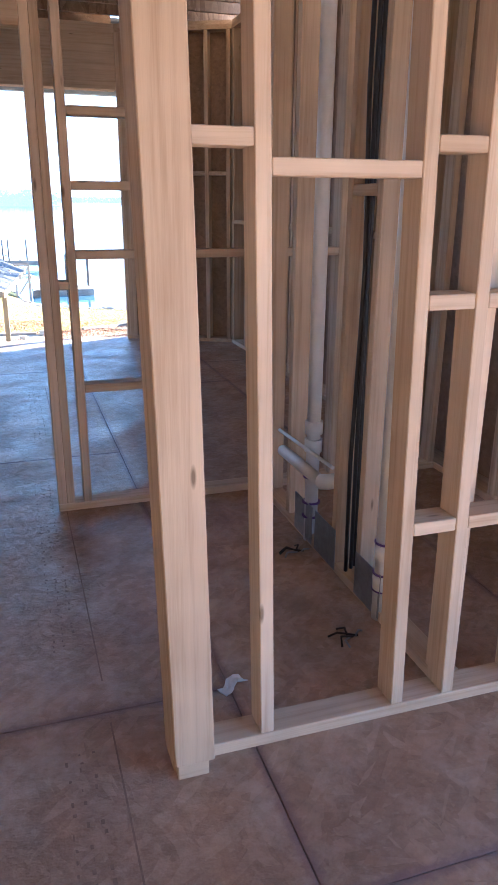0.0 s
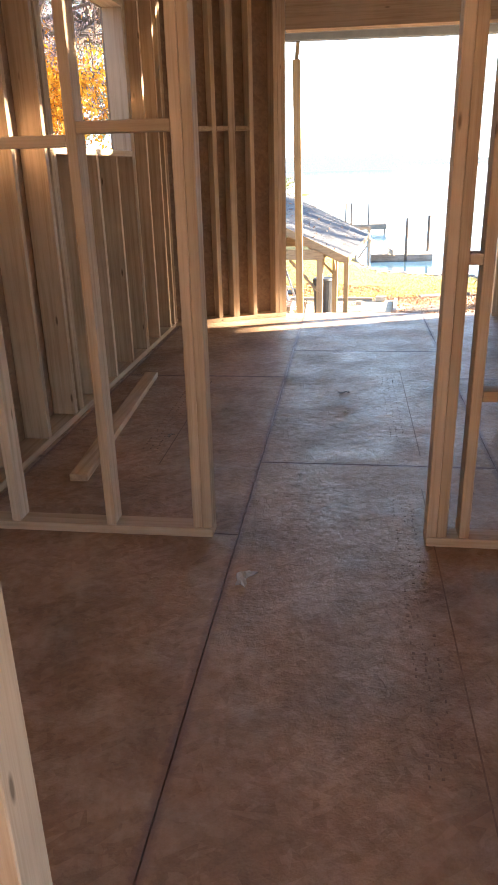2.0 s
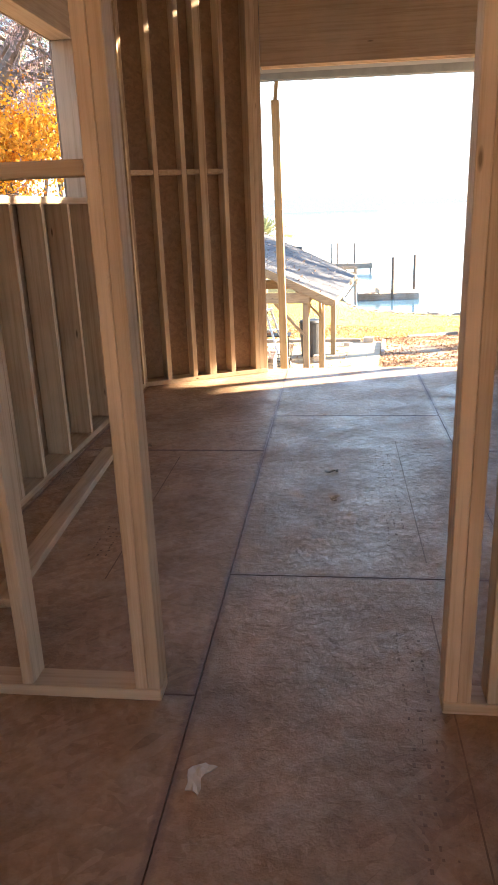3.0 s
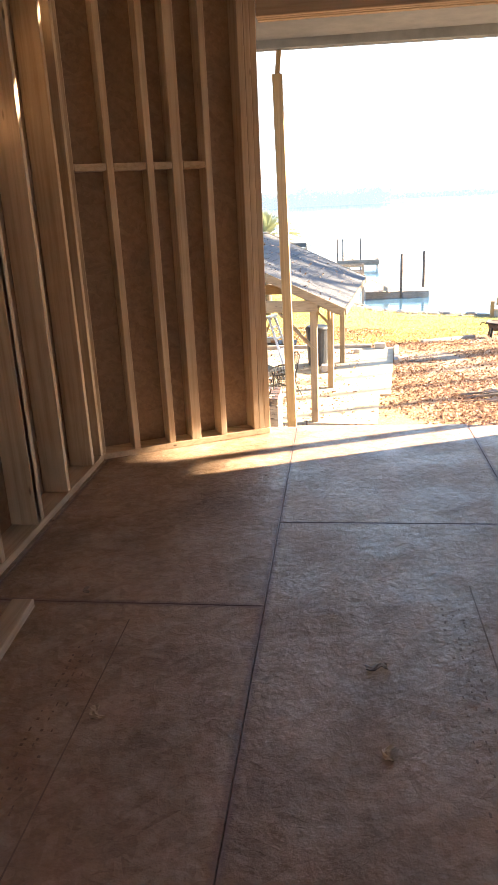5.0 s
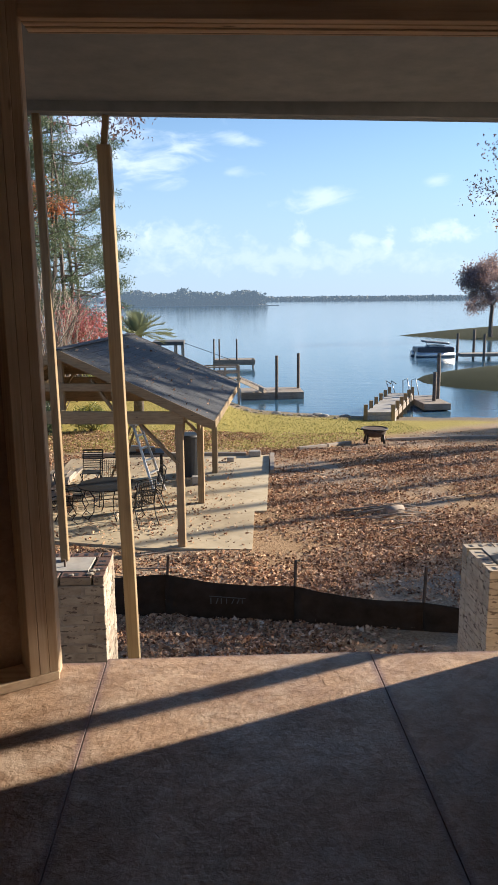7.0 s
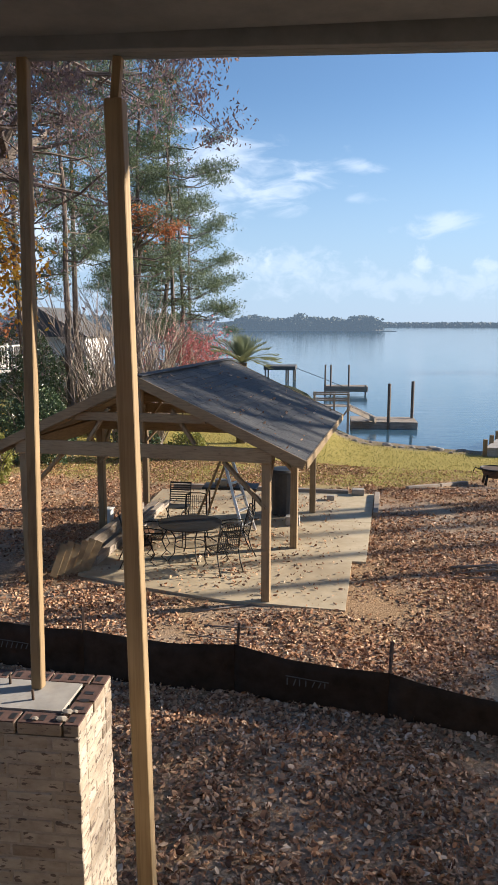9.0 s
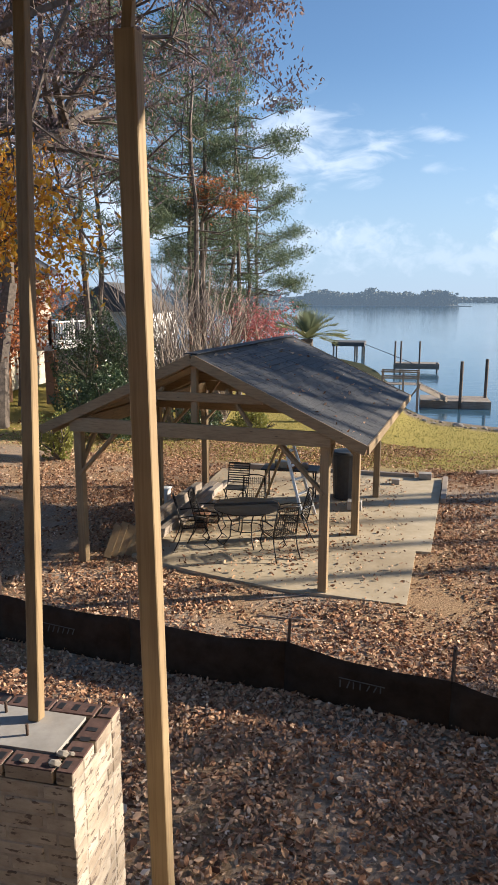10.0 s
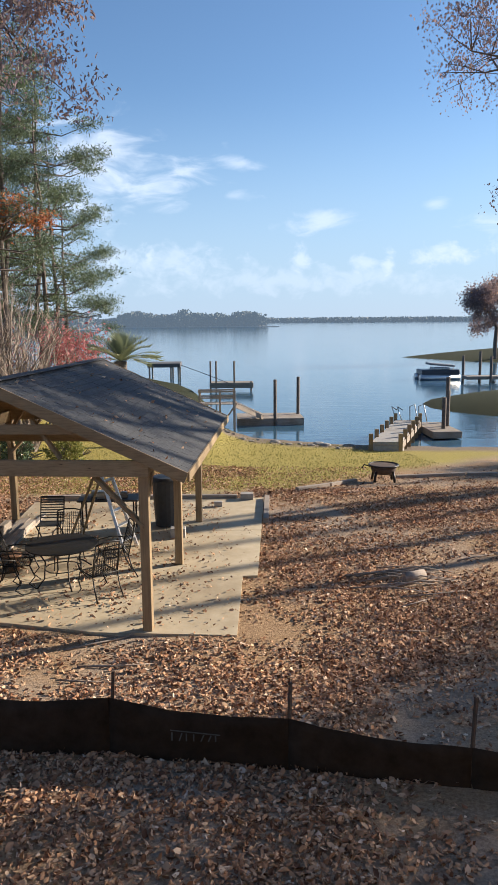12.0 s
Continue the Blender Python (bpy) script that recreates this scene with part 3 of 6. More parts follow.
# east and south outer walls, their unseen openings added to light the room
LE = BAY_D.y - SOUTH
w, m = wall_frame("wall_east", (EAST, BAY_D.y), (EAST, SOUTH), 0.14, "bare spruce stud wall with sheathing and a wide unseen opening added for light",
                  [(0.02 + 0.406 * k, Z0 if not BAY_D.y - 1.34 < 0.02 + 0.406 * k < BAY_D.y + 1.9 else 2.44, ZT, TH) for k in range(int(LE / 0.406))] + [(BAY_D.y - 1.34, Z0, ZT, TH), (BAY_D.y + 1.9, Z0, ZT, TH)], gaps=((BAY_D.y - 1.3, BAY_D.y + 1.9),), blocks=[(BAY_D.y - 1.3, BAY_D.y + 1.9, 2.2, 2.435)] + [(0.06 + 0.406 * k, 0.42 + 0.406 * k, 1.22, 1.258) for k in range(9)])
sheet(w, m, 0.14, LE, osb_wall_y, hole=(BAY_D.y - 1.3, BAY_D.y + 1.9, -0.25, 2.2))
LS = EAST - WEST
w, m = wall_frame("wall_south", (EAST, SOUTH), (WEST, SOUTH), 0.14, "bare stud wall with an unseen door opening added for light",
                  [(dd, Z0, ZT, TH) for dd in (0.0, 0.40, 0.46, 1.75, 1.79, 2.2, 2.6, 3.0, 3.4, LS - TH)], gaps=((0.5, 1.75),), blocks=[(0.5, 1.75, 2.1, 2.33)])
sheet(w, m, 0.14, LS, osb_wall_x, hole=(0.5, 1.75, -0.25, 2.1))

# partition with the inner doorway
DY = 3.77
left = [(-1.26, Z0), (-1.05, Z0), (-0.645, Z0), (-0.286, Z0), (-0.247, Z0)]
right = [(0.624, Z0), (0.6625, Z0), (0.745, Z0), (1.232, Z0), (1.64, Z0), (2.05, Z0), (2.46, Z0), (2.66, Z0)]
to = lambda x: x - WEST
w, m = wall_frame("wall_partition_door", (WEST, DY), (EAST, DY), 0.089, "open stud partition with a framed doorway, no drywall",
                  [(to(x), z, ZT, TH) for x, z in left + right], z_top=CEIL, gaps=((to(-0.208), to(0.623)),),
                  blocks=[(to(-0.607), to(-0.287), 1.50, 1.538), (to(-1.01), to(-0.646), 1.46, 1.498),
                          (to(0.784), to(1.231), 0.585, 0.623), (to(0.784), to(1.231), 1.19, 1.228), (to(0.784), to(1.231), 1.48, 1.518), (to(0.784), to(1.231), 1.775, 1.813),
                          (to(0.701), to(0.744), 1.06, 1.098), (to(1.271), to(1.639), 1.19, 1.228), (to(1.679), to(2.049), 1.19, 1.228),
                          (to(-0.207), to(0.623), 2.09, 2.28)])

# near partition beside the walk, with the post at its end
w, m = wall_frame("wall_partition_bath", (0.897, 1.98), (EAST, 1.98), 0.089, "open stud partition of the bathroom with blocking between studs", lean=-0.022, studs=
                  [(x - 0.897, Z0, ZT, TH) for x in (1.045, 1.449, 1.62, 1.87, 2.27, 2.65)], z_top=CEIL,
                  blocks=[(0.001, 0.147, 1.55, 1.588), (0.187, 0.551, 1.493, 1.531), (0.591, 0.722, 0.58, 0.618), (0.762, 0.972, 0.58, 0.618), (0.591, 0.722, 1.19, 1.228), (0.762, 0.972, 1.19, 1.228),
                          (0.591, 0.722, 1.55, 1.588), (0.762, 0.972, 1.55, 1.588), (0.591, 0.722, 2.0, 2.038), (0.762, 0.972, 2.0, 2.038), (1.012, 1.37, 1.19, 1.228), (1.41, 1.75, 1.19, 1.228)])
post = thing("corner_post", (0.84, 2.0, 0), "built-up spruce post at the end of the bathroom partition", "post", kind="structure")
for nm, lo, hi in (("front_board", (0.79, 1.92, 0.045), (0.896, 1.958, CEIL)), ("side_board", (0.792, 1.9585, 0.0), (0.83, 2.07, CEIL)), ("side_board", (0.856, 1.981, 0.0), (0.894, 2.07, CEIL))):
    bm = boxed(lo, hi, 0.003)
    for v in bm.verts:
        v.co.x -= 0.022 * v.co.z
    part(nm, bm, wood["z"], post)
part("foot_block", boxed((0.797, 1.925, 0.0), (0.88, 1.957, 0.043), 0.002), wood["x"], post)
w, m = wall_frame("wall_partition_hall", (WEST, 1.95), (-0.145, 1.95), 0.089, "open stud partition of the hall",
                  [(dd, Z0, ZT, TH) for dd in (0.0, 0.38, 0.70, 1.048, 1.087)], z_top=CEIL)
w, m = wall_frame("wall_plumbing", (1.739, 2.072), (1.739, DY - 0.002), 0.089, "stud wall carrying drain pipes and water lines",
                  [(y - 2.072, Z0, ZT, TH) for y in (2.09, 2.61, 2.83, 3.345, 3.655)], z_top=CEIL,
                  blocks=[(2.65 - 2.072, 2.828 - 2.072, 1.46, 1.498)])

# ceiling: joists under a deck, one mesh
bm = boxed((WEST - 0.14, SOUTH - 0.14, CEIL + 0.235), (EAST + 0.14, 8.45, CEIL + 0.26), 0)
k = SOUTH
while k < 8.3:
    box(bm, (WEST - 0.14, k, CEIL), (EAST + 0.14, k + 0.038, CEIL + 0.234))
    k += 0.406
tagged(part("ceiling", bm, osb_ceiling), "open joists under strand board decking", "ceiling", kind="structure")

# foundation below the floor
bm = bmesh.new()
prism(bm, [(WEST - 0.13, SOUTH - 0.1), (EAST + 0.13, SOUTH - 0.1), (EAST + 0.13, 7.7), (1.75, 8.36), (-0.36, 8.36), (WEST - 0.13, 7.7)], -3.2, -0.30)
tagged(part("wall_foundation", bm, brick_mat), "pale washed brick foundation wall", "wall", kind="structure")
bm = boxed((-0.42, 8.37, -0.29), (1.81, 8.408, -0.021), 0.003)
tagged(part("rim_joist", bm, wood["x"]), "spruce rim joist under the floor edge", "joist", kind="structure")

# unseen plain walls beyond the room, added to block southern light at the porch
for nm, lo, hi in (("wall_wing_east", (2.86, 7.50, -3.2), (10.5, 7.68, 3.09)), ("wall_wing_west", (-8.0, 4.70, -3.2), (-1.43, 4.88, 3.09))):
    tagged(part(nm, boxed(lo, hi, 0.004), brick_mat), "plain unseen washed brick wall, added to block light", "wall", kind="structure")

# ---- porch roof, beam and posts ----
bm = bmesh.new()
box(bm, (-1.75, 8.46, 3.10), (7.0, 11.6, 3.13))
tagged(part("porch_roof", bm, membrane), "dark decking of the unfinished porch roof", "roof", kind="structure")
beam = thing("porch_beam", (0, 10.66, 2.72), "long doubled porch beam on temporary posts", "beam", kind="structure")
for y0 in (10.60, 10.645, 10.69):
    bm = boxed((-1.72, y0, 2.72), (6.6, y0 + 0.042, 3.097), 0.003)
    bmesh.ops.rotate(bm, verts=bm.verts[:], cent=(-0.35, 10.66, 0), matrix=Matrix.Rotation(radians(3.0), 3, "Z"))
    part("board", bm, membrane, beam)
k = -1.7
porch = thing("porch_joists", (0, 9.5, 2.8), "bare porch ceiling joists", "joist", kind="structure")
while k < 6.6:
    part("joist", boxed((k, 8.456, 2.81), (k + 0.038, 10.597, 3.097), 0.002), wood["y"], porch)
    k += 0.61


bm = boxed((-1.74, 8.457, 2.785), (6.6, 10.597, 2.805), 0)
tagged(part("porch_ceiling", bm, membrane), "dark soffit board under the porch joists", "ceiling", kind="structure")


def brace_post(name, foot, head, size, tongue, label):
    p = thing(name, foot, label, "post", group="temporary posts")
    f, h = Vector(foot), Vector(head)
    part("shaft", sticked(f, h, size, size, (0, 1, 0), 0.004), treated["z"], p)
    if tongue:
        part("tongue", sticked(h, (h.x + 0.02, h.y, 2.718), 0.042, 0.04, (0, 1, 0), 0.002), treated["z"], p)


brace_post("temporary_post", (-0.262, 10.69, -2.86), (-0.345, 10.69, 2.53), 0.089, True, "yellowish square timber post, leaning slightly under the beam")
brace_post("temporary_post", (-0.67, 10.26, -0.216), (-0.775, 10.665, 2.718), 0.052, False, "slim timber post standing on the brick pier")
brace_post("temporary_post", (2.45, 10.20, -0.222), (2.45, 10.665, 2.718), 0.068, False, "slim timber post standing on the brick pier")
# unseen post, set on the sun's line to cast the floor's dark strip
brace_post("temporary_post", (2.62, 9.06, -2.86), (2.62, 9.06, 2.783), 0.089, False, "square timber post, unseen, placed to cast a narrow floor shadow")


def brick_pier(x0, y0, x1, y1, top, foot, parts):
    """A hollow brick pier, open on top, filled with concrete."""
    p = thing("brick_pier", ((x0 + x1) / 2, (y0 + y1) / 2, foot), "unfinished pier of washed pale brick with a concrete core", "pier", group="brick piers")
    h, jt, bw = 0.057, 0.010, 0.092
    part("mortar_core", boxed((x0 + 0.003, y0 + 0.003, foot), (x1 - 0.003, y1 - 0.003, top - 0.062), 0), mortar, p)
    rest = bmesh.new()
    n = 0
    z = top - h
    row = 0
    cached = {}
    while z > foot - 0.05:
        shift = 0.5 if row % 2 else 0.0
        pieces = []
        for y_in, y_out in ((y0, y0 + bw), (y1 - bw, y1)):
            a = x0 - shift * 0.105
            while a < x1 - 0.03:
                lo, hi = max(a, x0), min(a + 0.2, x1)
                if hi - lo > 0.04:
                    pieces.append((lo, y_in, hi, y_out))
                a += 0.21
        for x_in, x_out in ((x0, x0 + bw), (x1 - bw, x1)):
            a = y0 + bw + 0.01 - (0 if row % 2 else 0.105)
            while a < y1 - bw - 0.03:
                lo, hi = max(a, y0 + bw + 0.01), min(a + 0.2, y1 - bw - 0.01)
                if hi - lo > 0.04:
                    pieces.append((x_in, lo, x_out, hi))
                a += 0.21
        for lo_x, lo_y, hi_x, hi_y in pieces:
            j = random.uniform(-0.0025, 0.0025)
            if parts and n < 280:
                size = (round(hi_x - lo_x, 3), round(hi_y - lo_y, 3), row == 0)
                if size not in cached:
                    bm = box(bmesh.new(), (-size[0] / 2, -size[1] / 2, 0), (size[0] / 2, size[1] / 2, h), 0.004)
                    me = bpy.data.meshes.new("brick")
                    bm.to_mesh(me)
                    bm.free()
                    me.materials.append(brick_mat)
                    if row == 0:
                        # unwashed red clay shows on the open top
                        me.materials.append(brick_red)
                        for poly in me.polygons:
                            poly.material_index = 1 if poly.normal.z > 0.5 else 0
                    cached[size] = me
                ob = new("brick", cached[size])
                ob.parent = p
                ob.location = Vector(((lo_x + hi_x) / 2 + j, (lo_y + hi_y) / 2 + j, z)) - BASE[p.name]
                ob.rotation_euler = (0, 0, random.uniform(-0.012, 0.012))
                n += 1
            else:
                box(rest, (lo_x + j, lo_y + j, z), (hi_x + j, hi_y + j, z + h))
        row += 1
        z -= h + jt
    rest_ob = part("lower_bricks", rest, brick_mat, p)
    rest_ob["kind"] = "stuff"
    # core holes of the top bricks, their inner shade put in as thin black plates
    for y_in in (y0 + bw / 2, y1 - bw / 2):
        a = x0 + 0.045
        while a < x1 - 0.02:
            part("core_hole", boxed((a - 0.013, y_in - 0.022, top), (a + 0.013, y_in + 0.022, top + 0.0015), 0), pex_black, p)
            a += 0.068
    for x_in in (x0 + bw / 2, x1 - bw / 2):
        a = y0 + bw + 0.05
        while a < y1 - bw - 0.03:
            part("core_hole", boxed((x_in - 0.022, a - 0.013, top), (x_in + 0.022, a + 0.013, top + 0.0015), 0), pex_black, p)
            a += 0.068
    inner = [(x0 + 0.10, y0 + 0.10), (x1 - 0.115, y0 + 0.098), (x1 - 0.105, y1 - 0.11), (x0 + 0.10, y1 - 0.10)]
    part("concrete_fill", prism(bmesh.new(), inner, top - 0.3, top + 0.006), concrete, p)
    cx, cy = (x0 + x1) / 2, (y0 + y1) / 2
    for dx, dy in ((-0.13, -0.06), (0.07, -0.05), (-0.1, 0.08), (0.06, 0.09)):
        part("anchor_bolt", tubed([(cx + dx, cy + dy, top), (cx + dx, cy + dy, top + 0.055)], 0.007, 6), rust, p)
    for k in range(5):
        a = random.uniform(0, 6.28)
        gx, gy = cx + 0.3 * math.cos(a), y0 + random.uniform(0.02, 0.2)
        bm = bmesh.new()
        bmesh.ops.create_icosphere(bm, subdivisions=1, radius=random.uniform(0.012, 0.025), matrix=Matrix.Translation((gx, gy, top + 0.006)) @ Matrix.Diagonal((1.4, 1, 0.5, 1)))
        part("mortar_crumb", bm, mortar, p)


brick_pier(-1.07, 9.97, -0.37, 10.43, -0.222, -2.9, True)
brick_pier(2.13, 9.90, 2.83, 10.43, -0.222, -2.9, False)

# ---- plumbing in the wall ----
for yy, zc in ((3.14, 0.62), (2.47, 0.0)):
    pipe = thing("drain_pipe", (1.675, yy, 0), "white plastic drain pipe rising inside the stud wall", "pipe", group="drain pipes")
    part("riser", tubed([(1.675, yy, 0.0), (1.675, yy + 0.005, 2.96)], 0.030 if yy > 3 else 0.035, 14), pvc, pipe)
    for zz in (0.12, 0.24) if yy < 3 else (0.42, 0.5):
        part("coupling", tubed([(1.675, yy, zz), (1.675, yy, zz + 0.055)], 0.039, 14), pvc, pipe)
    for zz in (0.115, 0.18, 0.30):
        part("primer_ring", tubed([(1.675, yy, zz), (1.675, yy, zz + 0.006)], 0.0405, 14), purple_ink, pipe)
arm = thing("sink_drain", (1.64, 3.2, 0.36), "horizontal white plastic sink drain with elbow", "pipe")
part("arm", tubed([(1.635, 3.40, 0.34), (1.625, 2.93, 0.36)], 0.026, 12), pvc, arm)
part("elbow", tubed([(1.625, 2.935, 0.36), (1.64, 2.90, 0.37), (1.69, 2.89, 0.38)], 0.032, 12), pvc, arm)
part("supply_line", tubed([(1.64, 3.46, 0.42), (1.635, 2.85, 0.45)], 0.008, 8), pvc, arm)
for k, dx in enumerate((0.0, 0.03, 0.055)):
    line = thing("water_line", (1.71, 2.93, 0), "dark flexible water tube running up the wall", "pipe", group="water lines")
    part("tube", tubed([(1.67 + dx, 2.76 + 0.015 * k, 0.0), (1.66 + dx, 2.75 + 0.015 * k, 0.5), (1.67 + dx * 0.6, 2.74 + 0.02 * k, 1.2), (1.66 + dx, 2.76 + 0.015 * k, 1.8), (1.66 + dx, 2.75 + 0.015 * k, 2.96)], 0.008, 8), pex_black, line)
for y0, y1 in ((3.06, 3.26), (2.82, 3.03), (2.44, 2.64)):
    g = thing("nail_guard", (1.648, (y0 + y1) / 2, 0.04), "grey steel guard plate over the bottom plate", "plate", group="nail guards")
    part("plate", boxed((1.6465, y0, 0.012), (1.6488, y1, 0.19), 0.0008), galvanised, g)
    for yy in (y0 + 0.02, y1 - 0.02):
        part("nail_head", tubed([(1.6488, yy, 0.03), (1.645, yy, 0.03)], 0.005, 6), galvanised, g)
for x, y in ((1.56, 3.03), (1.50, 2.38)):
    s = thing("scrap_heap", (x, y, 0), "small heap of bent metal strap offcuts on the floor", "scrap", group="metal scraps")
    for k in range(5):
        a = random.uniform(0, 6.28)
        part("offcut", tubed([(x + 0.01 * k, y, 0.004), (x + 0.04 * math.cos(a), y + 0.04 * math.sin(a), random.uniform(0.01, 0.03)), (x + 0.07 * math.cos(a + 0.4), y + 0.06 * math.sin(a + 0.4), 0.005)], 0.004, 5), galvanised if k % 2 else iron, s)

# ---- loose things on the floor ----
plank = thing("loose_plank", (-1.0, 5.15, 0), "weathered spruce plank lying along the wall", "plank")
part("board", sticked((-0.945, 4.26, 0.0195), (-1.06, 6.07, 0.0195), 0.089, 0.038, (0, 0, 1), 0.004), wood["y"], plank)


def wood_chip(x, y, size, mat, label):
    c = thing("wood_scrap", (x, y, 0), label, "scrap", group="wood scraps")
    rnd_, bm = random.Random(int(1000 * (x + 5) + 77 * y)), bmesh.new()
    a = rnd_.uniform(0, 3.1)
    made = bmesh.ops.create_grid(bm, x_segments=6, y_segments=3, size=0.5)["verts"]
    for v in made:
        fold = 0.25 * math.sin(v.co.x * 9 + a) + 0.2 * math.sin(v.co.y * 11 + 2 * a)
        v.co = Vector((v.co.x * size * (1 + 0.3 * fold), (v.co.y * 0.38 + 0.12 * math.sin(v.co.x * 6 + a)) * size, 0.004 + size * 0.12 * abs(fold) + rnd_.uniform(0, 0.12) * size))
    bmesh.ops.rotate(bm, verts=made, cent=(0, 0, 0), matrix=Matrix.Rotation(a, 3, "Z"))
    bmesh.ops.translate(bm, verts=made, vec=(x, y, 0))
    bmesh.ops.solidify(bm, geom=bm.faces[:], thickness=0.003)
    part("splinter", bm, mat, c)


for x, y, s, mt, lb in ((-0.04, 3.47, 0.10, white_paint, "torn scrap of white wrapper and splinters"), (1.04, 2.25, 0.10, white_paint, "pale twisted scrap of plastic"),
                        (0.31, 5.36, 0.06, wood["x"], "small pale wood chip on the floor"), (-0.57, 5.47, 0.07, wood["x"], "small pale wood chip on the floor"), (-0.9, 3.0, 0.14, grey_wood["x"], "brown splinter of wood"),
                        (0.95, 2.75, 0.05, white_paint, "tiny pale scrap on the floor"), (-0.85, 6.2, 0.05, grey_wood["x"], "small dark wood chip on the floor"),
                        (0.3, 5.75, 0.07, grey_wood["x"], "thin dark splinter on the floor"), (-0.65, 4.9, 0.05, grey_wood["x"], "small dark wood chip on the floor")):
    wood_chip(x, y, s, mt, lb)


# ---- ground and lake ----
WATER = -4.75


def shore(x):
    """How far off the water begins, along y."""
    pts = ((-400, 95), (-40, 92), (-14, 90), (-7, 88), (-3.2, 80), (-1.5, 73), (0, 62), (1.0, 50.5), (2.2, 47), (4, 45.6), (8, 43.6), (14, 42.6), (22, 43.0), (40, 44), (400, 46))
    return float(np.interp(x, [p[0] for p in pts], [p[1] for p in pts]))


def land(x, y):
    z = float(np.interp(y, (-60, 9, 14, 17.5, 27, 30), (-2.6, -2.84, -2.86, -3.08, -3.12, -3.42)))
    s = shore(x)
    if y > 30:
        z = -3.42 + (WATER + 3.42) * (y - 30) / max(s - 30, 1)
    z = max(z, -7.5)
    if x < -6:
        z += min(1.2, (-6 - x) * 0.05) * max(0, min(1, (s - y) / 20))
    # two points of land that reach in from the east
    for cx, cy, rx, ry, h in ((27, 59.5, 11.2, 8.5, 1.2), (75, 125, 44, 22, 2.4), (140, 60, 95, 60, 4.0)):
        q = 1 - ((x - cx) / rx) ** 2 - ((y - cy) / ry) ** 2
        if q > -0.6:
            z = max(z, WATER + h * q)
    if y < 60 and abs(x) < 40:
        z += 0.035 * noise.noise(Vector((x * 0.7, y * 0.7, 0))) + 0.012 * noise.noise(Vector((x * 3, y * 3, 4)))
    return z


def spaced(a, b, far_lo, far_hi, step, grow=1.22):
    mid = list(np.arange(a, b, step))
    hi, s = [b], step
    while hi[-1] < far_hi:
        s *= grow
        hi.append(hi[-1] + s)
    lo, s = [], step
    x = a
    while x > far_lo:
        s *= grow
        x -= s
        lo.append(x)
    return lo[::-1] + mid + hi


gx, gy = spaced(-14, 16, -2500, 2500, 0.4), spaced(8, 50, -400, 4000, 0.4)
verts = [(x, y, land(x, y)) for y in gy for x in gx]
nx = len(gx)
faces = [(j * nx + i, j * nx + i + 1, (j + 1) * nx + i + 1, (j + 1) * nx + i) for j in range(len(gy) - 1) for i in range(nx - 1)]
ground = part("ground", (verts, faces), ground_mat)
tagged(ground, "yard of dirt, fallen leaves and thin lawn sloping to a lake", "ground", kind="structure")
for poly in ground.data.polygons:
    poly.use_smooth = True
bm = bmesh.new()
bmesh.ops.create_grid(bm, x_segments=1, y_segments=1, size=1, matrix=Matrix.Translation((0, 2020, WATER)) @ Matrix.Diagonal((2500, 1985, 1, 1)))
tagged(part("water", bm, water_mat), "calm blue lake under the sky", "lake", kind="structure")


def leaf_quads(centres, size, rng, droop=0.0, aspect=0.55, flat=False, lobed=False):
    """Kinked leaves, two triangles each, at those centres."""
    c = np.asarray(centres, float)
    n = len(c)
    a = rng.normal(size=(n, 3))
    if flat:
        a[:, 2] *= 0.5
    a[:, 2] -= droop
    a /= np.linalg.norm(a, axis=1, keepdims=True)
    b = np.cross(a, rng.normal(size=(n, 3)))
    if flat:
        b = np.cross(a, np.array([0, 0, 1.0]) + (0.6 if lobed else 0.35) * rng.normal(size=(n, 3)))
    b /= np.linalg.norm(b, axis=1, keepdims=True) + 1e-9
    k = np.cross(a, b)
    s = size * rng.uniform(0.6, 1.35, size=(n, 1))
    if lobed:
        s = size * np.clip(rng.lognormal(-0.08, 0.38, size=(n, 1)), 0.35, 1.9)
        # a pointed oval with raised, uneven edges, folded along its rib
        w1, w2 = rng.uniform(0.7, 1.1, size=(n, 1)), rng.uniform(0.5, 1.0, size=(n, 1))
        lift = rng.uniform(-0.05, 0.38, size=(n, 1))
        ring = [c - a * s * 0.5]
        for u, w, sg in ((-0.2, w1, 1), (0.2, w2, 1)):
            ring.append(c + a * s * u + b * s * aspect * 0.5 * w * sg + k * s * lift)
        ring.append(c + a * s * 0.5 + k * s * lift * 0.8)
        for u, w, sg in ((0.2, w1, -1), (-0.2, w2, -1)):
            ring.append(c + a * s * u + b * s * aspect * 0.5 * w * sg + k * s * lift)
        v = np.stack(ring, axis=1).reshape(-1, 3)
        f = [g for i in range(n) for g in ((6 * i, 6 * i + 1, 6 * i + 2, 6 * i + 3), (6 * i, 6 * i + 3, 6 * i + 4, 6 * i + 5))]
        return v.tolist(), f
    v = np.stack([c - a * s * 0.5, c + b * s * aspect * 0.5 + k * s * 0.12, c + a * s * 0.5, c - b * s * aspect * 0.5 + k * s * 0.12], axis=1).reshape(-1, 3)
    f = [(4 * i, 4 * i + 1, 4 * i + 2, 4 * i + 3) for i in range(n)]
    return v.tolist(), f


rng = np.random.default_rng(5)
